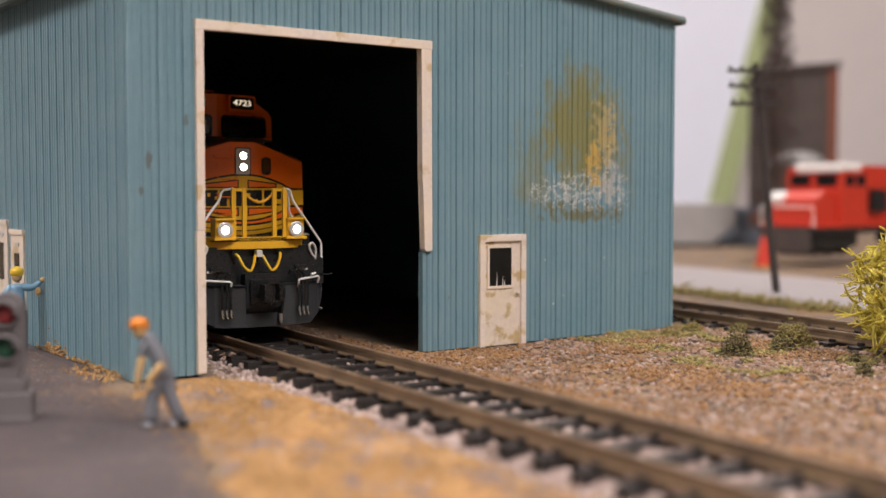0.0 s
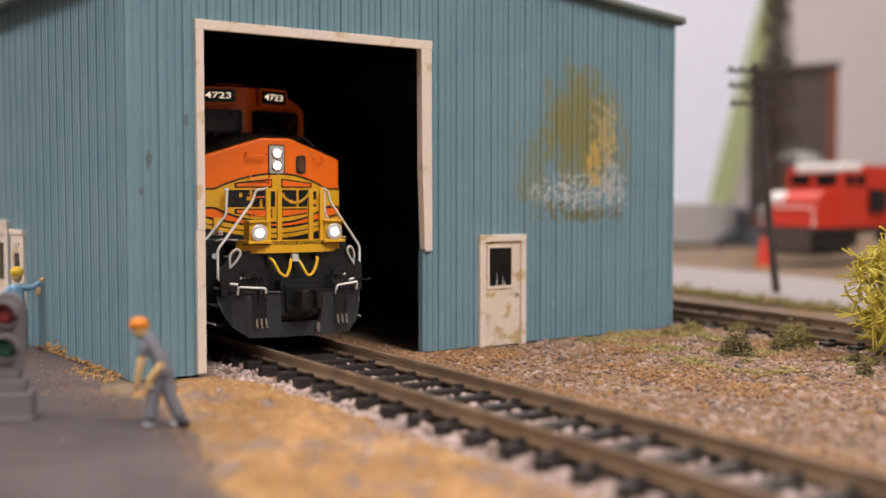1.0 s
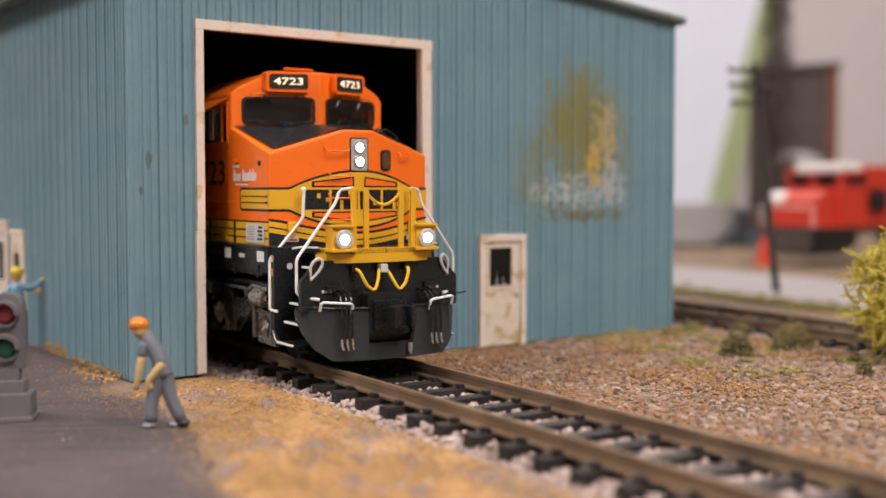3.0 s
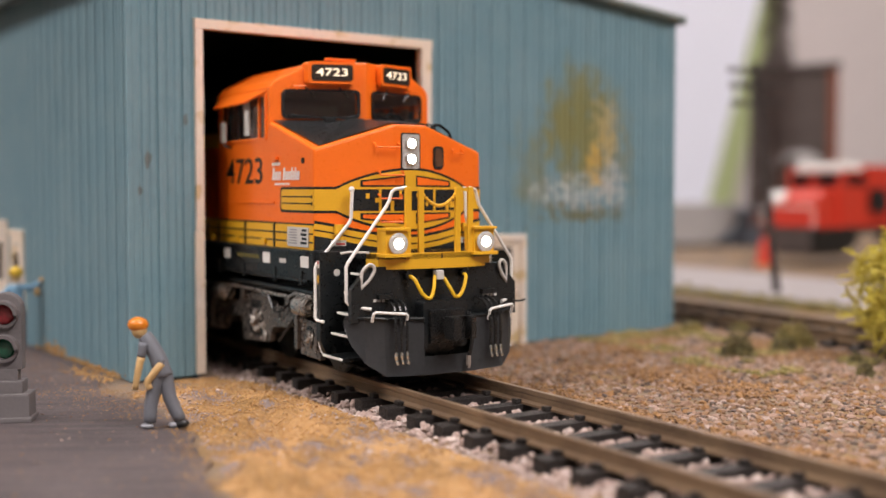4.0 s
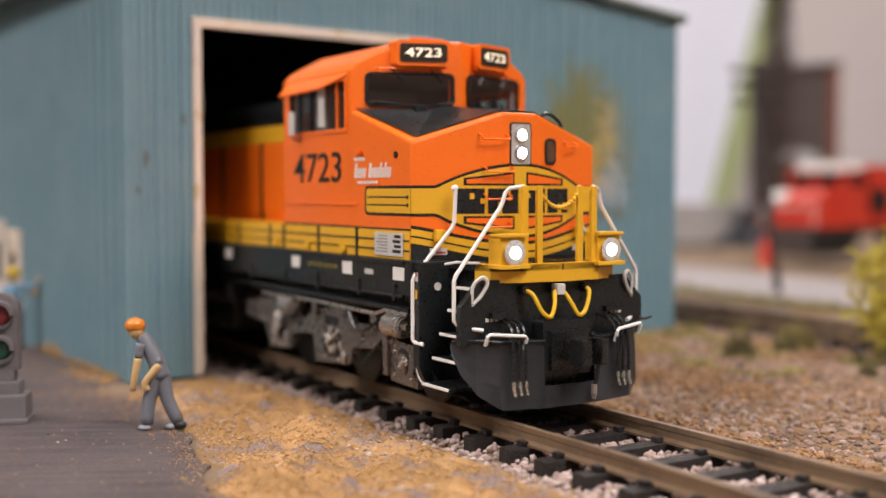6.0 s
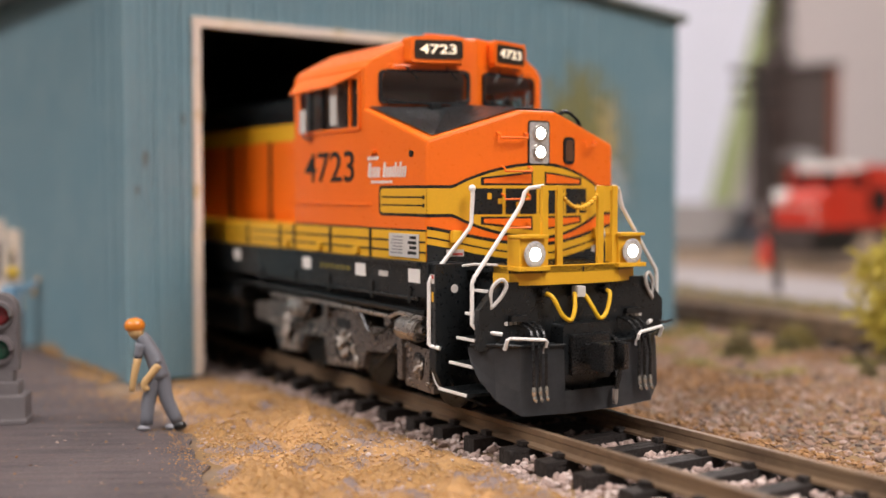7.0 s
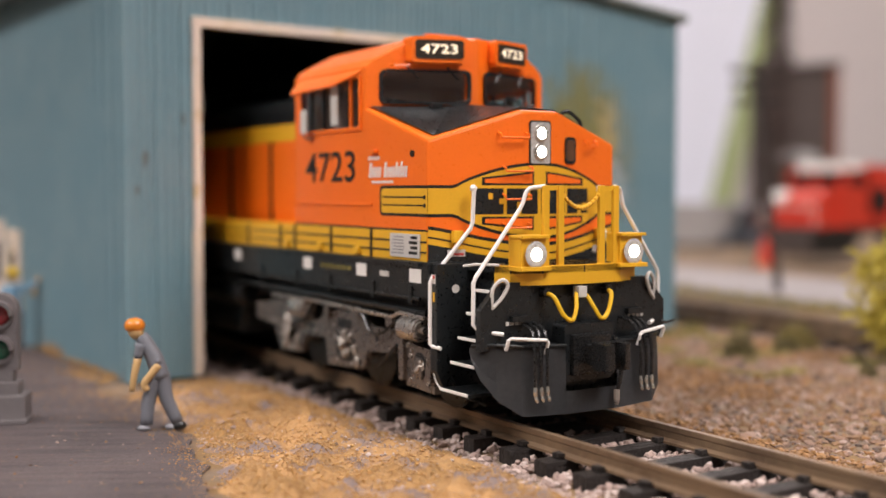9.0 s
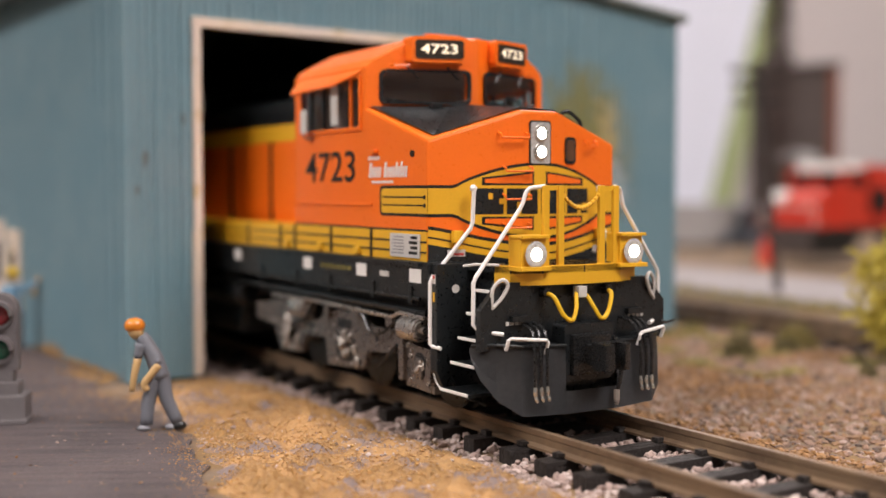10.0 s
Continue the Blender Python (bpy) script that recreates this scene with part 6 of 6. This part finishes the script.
        for k in range(3):
            x = s * (8.4 + k * 1.05)
            hs = p("air_hose", tube(bmesh.new(), smooth_path([(x - s * 0.6, -9.0, 14.4), (x - s * 0.4, -11.8, 13.6), (x, -12.9, 10.5), (x, -13.0, 6.0)], 4), 0.24, 6), RUBBER, "black air hose with metal end")
            p("hose_end", tube(bmesh.new(), smooth_path([(x, -13.0, 6.2), (x, -13.05, 5.2), (x + 0.15, -13.2, 4.4), (x + 0.4, -13.1, 4.1)], 3), [0.26, 0.3, 0.34, 0.3, 0.26, 0.3, 0.3, 0.24, 0.22, 0.16], 8), CHROME, "metal hose end", hs)
        mu = [(s * 5.6 - 0.6, -9.0, 18.6), (s * 5.2 - 0.6, -10.9, 18.1), (s * 4.0 - 0.6, -11.6, 15.6), (s * 2.6 - 0.6, -11.8, 14.8), (s * 1.6 - 0.6, -11.4, 16.4), (s * 1.0 - 0.6, -10.6, 17.9), (s * 0.4 - 0.6, -10.0, 18.5)]
        hz = p("jumper_hose", tube(bmesh.new(), smooth_path(mu, 5), 0.33, 8), YELLOW_HOSE, "yellow looped jumper hose")
        p("hose_socket", disc(bmesh.new(), (s * 5.6 - 0.6, -9.4, 18.6), (0, 1, 0), 0.7, 1.2, 10), RUBBER, "", hz)
    p("hose_clamp", a_box(-1.3, 0.2, -10.9, -9.4, 17.8, 19.4, bev=0.25), LABEL_GREY, "")
    p("pilot_plate", prism(bmesh.new(), [(-16.6, 11.0), (16.6, 11.0), (16.6, 16.6), (13.2, 20.2), (-13.2, 20.2), (-16.6, 16.6)], "y", -8.8, -7.6), BLACK, "black pilot plate")
    for s in (-1, 1):
        p("pilot_bracket", a_box(s * 9.0, s * 11.8, -9.6, -8.6, 14.8, 15.6), BLACK, "")
        for k in range(4):
            p("print_bar", a_box(s * 11.0 - 1.5 + k * 0.8, s * 11.0 - 0.95 + k * 0.8, -8.9, -8.75, 14.3, 14.8), LABEL_GREY, "")
    # plow: a folded blade with swept wings and a window for the coupler
    plan = [(-17.0, -6.6), (-16.2, -7.6), (-14.6, -9.5), (-11.7, -11.3), (-4.6, -12.1), (4.6, -12.1), (11.7, -11.3), (14.6, -9.5), (16.2, -7.6), (17.0, -6.6)]
    low = [9.6, 7.0, 4.2, 2.1, 1.9, 1.9, 2.1, 4.2, 7.0, 9.6]
    high = [11.4, 11.6, 11.7, 11.5, 6.6, 6.6, 11.5, 11.7, 11.6, 11.4]
    bm = bmesh.new()
    rows = []
    for (x, y), a, b in zip(plan, low, high):
        if abs(x) == 4.6:
            b = 11.3
        rows.append([bm.verts.new((x, y - 0.5 * (1 - k / 3) ** 2, a + (b - a) * k / 3)) for k in range(4)])
    for i, (r0, r1) in enumerate(zip(rows, rows[1:])):
        for k in range(3):
            if i == 4 and k >= 1:
                continue
            bm.faces.new((r0[k], r1[k], r1[k + 1], r0[k + 1]))
    bmesh.ops.solidify(bm, geom=bm.faces[:], thickness=0.5)
    plow = p("plow_blade", bm, PLOW_GREY, "dark grey snow plow blade")
    plow.data.transform(Matrix.Translation((0, 14 * MM, 0)))
    plow.location.y = -14 * MM
    p("plow_back", a_box(-11.0, 11.0, -9.9, -9.2, 3.0, 11.5), BLACK, "")
    p("plow_lip", tube(bmesh.new(), [(-16.8, -6.8, 11.6), (-14.6, -9.6, 11.8), (-11.7, -11.4, 11.6), (-4.6, -12.2, 11.4)], 0.28, 6), BLACK, "")
    p("plow_lip", tube(bmesh.new(), [(16.8, -6.8, 11.6), (14.6, -9.6, 11.8), (11.7, -11.4, 11.6), (4.6, -12.2, 11.4)], 0.28, 6), BLACK, "")
    p("cut_lever", tube(bmesh.new(), [(15.5, -9.3, 13.4), (17.6, -8.6, 13.0), (19.2, -8.2, 13.2)], 0.2, 6), BLACK, "")
    # coupler
    cp = p("coupler_pocket", prism(bmesh.new(), rounded(-4.4, 4.4, 6.2, 14.2, 0.6), "y", -11.6, -8.0), BLACK, "black coupler pocket")
    p("coupler_bed", a_box(-3.4, 3.4, -12.4, -11.0, 7.0, 12.8, bev=0.3), RUBBER, "", cp)
    p("coupler_shank", a_box(-1.4, 1.4, -15.0, -11.5, 8.6, 11.4, bev=0.3), RUBBER, "", cp)
    p("coupler_head", prism(bmesh.new(), [(-2.4, -15.0), (-2.6, -18.4), (-1.2, -18.6), (-0.9, -16.6), (0.8, -16.4), (1.2, -18.0), (2.4, -17.6), (2.6, -15.6), (1.4, -14.6)], "z", 8.2, 12.0, 0.25), RUBBER, "", cp)
    hs = p("air_hose", tube(bmesh.new(), smooth_path([(4.6, -11.6, 12.0), (4.4, -13.6, 10.4), (3.8, -13.9, 6.6), (3.4, -13.6, 4.4)], 4), 0.32, 6), RUBBER, "black air hose with metal end")
    p("hose_end", tube(bmesh.new(), [(3.4, -13.6, 4.8), (3.4, -13.6, 3.4), (3.5, -13.5, 2.6)], [0.42, 0.45, 0.25], 8), STEEL, "metal hose end", hs)
    return loco, plow


loco, plow = build_locomotive()
cam.data.dof.use_dof, cam.data.dof.focus_object, cam.data.dof.aperture_fstop = True, plow, 12.0

# ---------------------------------------------------------------- what moves
RUN = [(0.0, 116.7), (0.5, 107.05), (1.0, 97.1), (1.5, 87.3), (2.0, 77.5), (2.5, 67.6), (4.0, 38.1), (4.5, 28.1), (5.0, 19.3),
       (5.5, 11.0), (6.0, 4.9), (6.5, 1.5), (7.0, 0.3), (7.4, 0.0), (8.0, 0.0), (10.0, 0.0)]


def motions():
    walk(loco, [(t, pose(0, d * MM, 0)) for t, d in RUN])


motions()
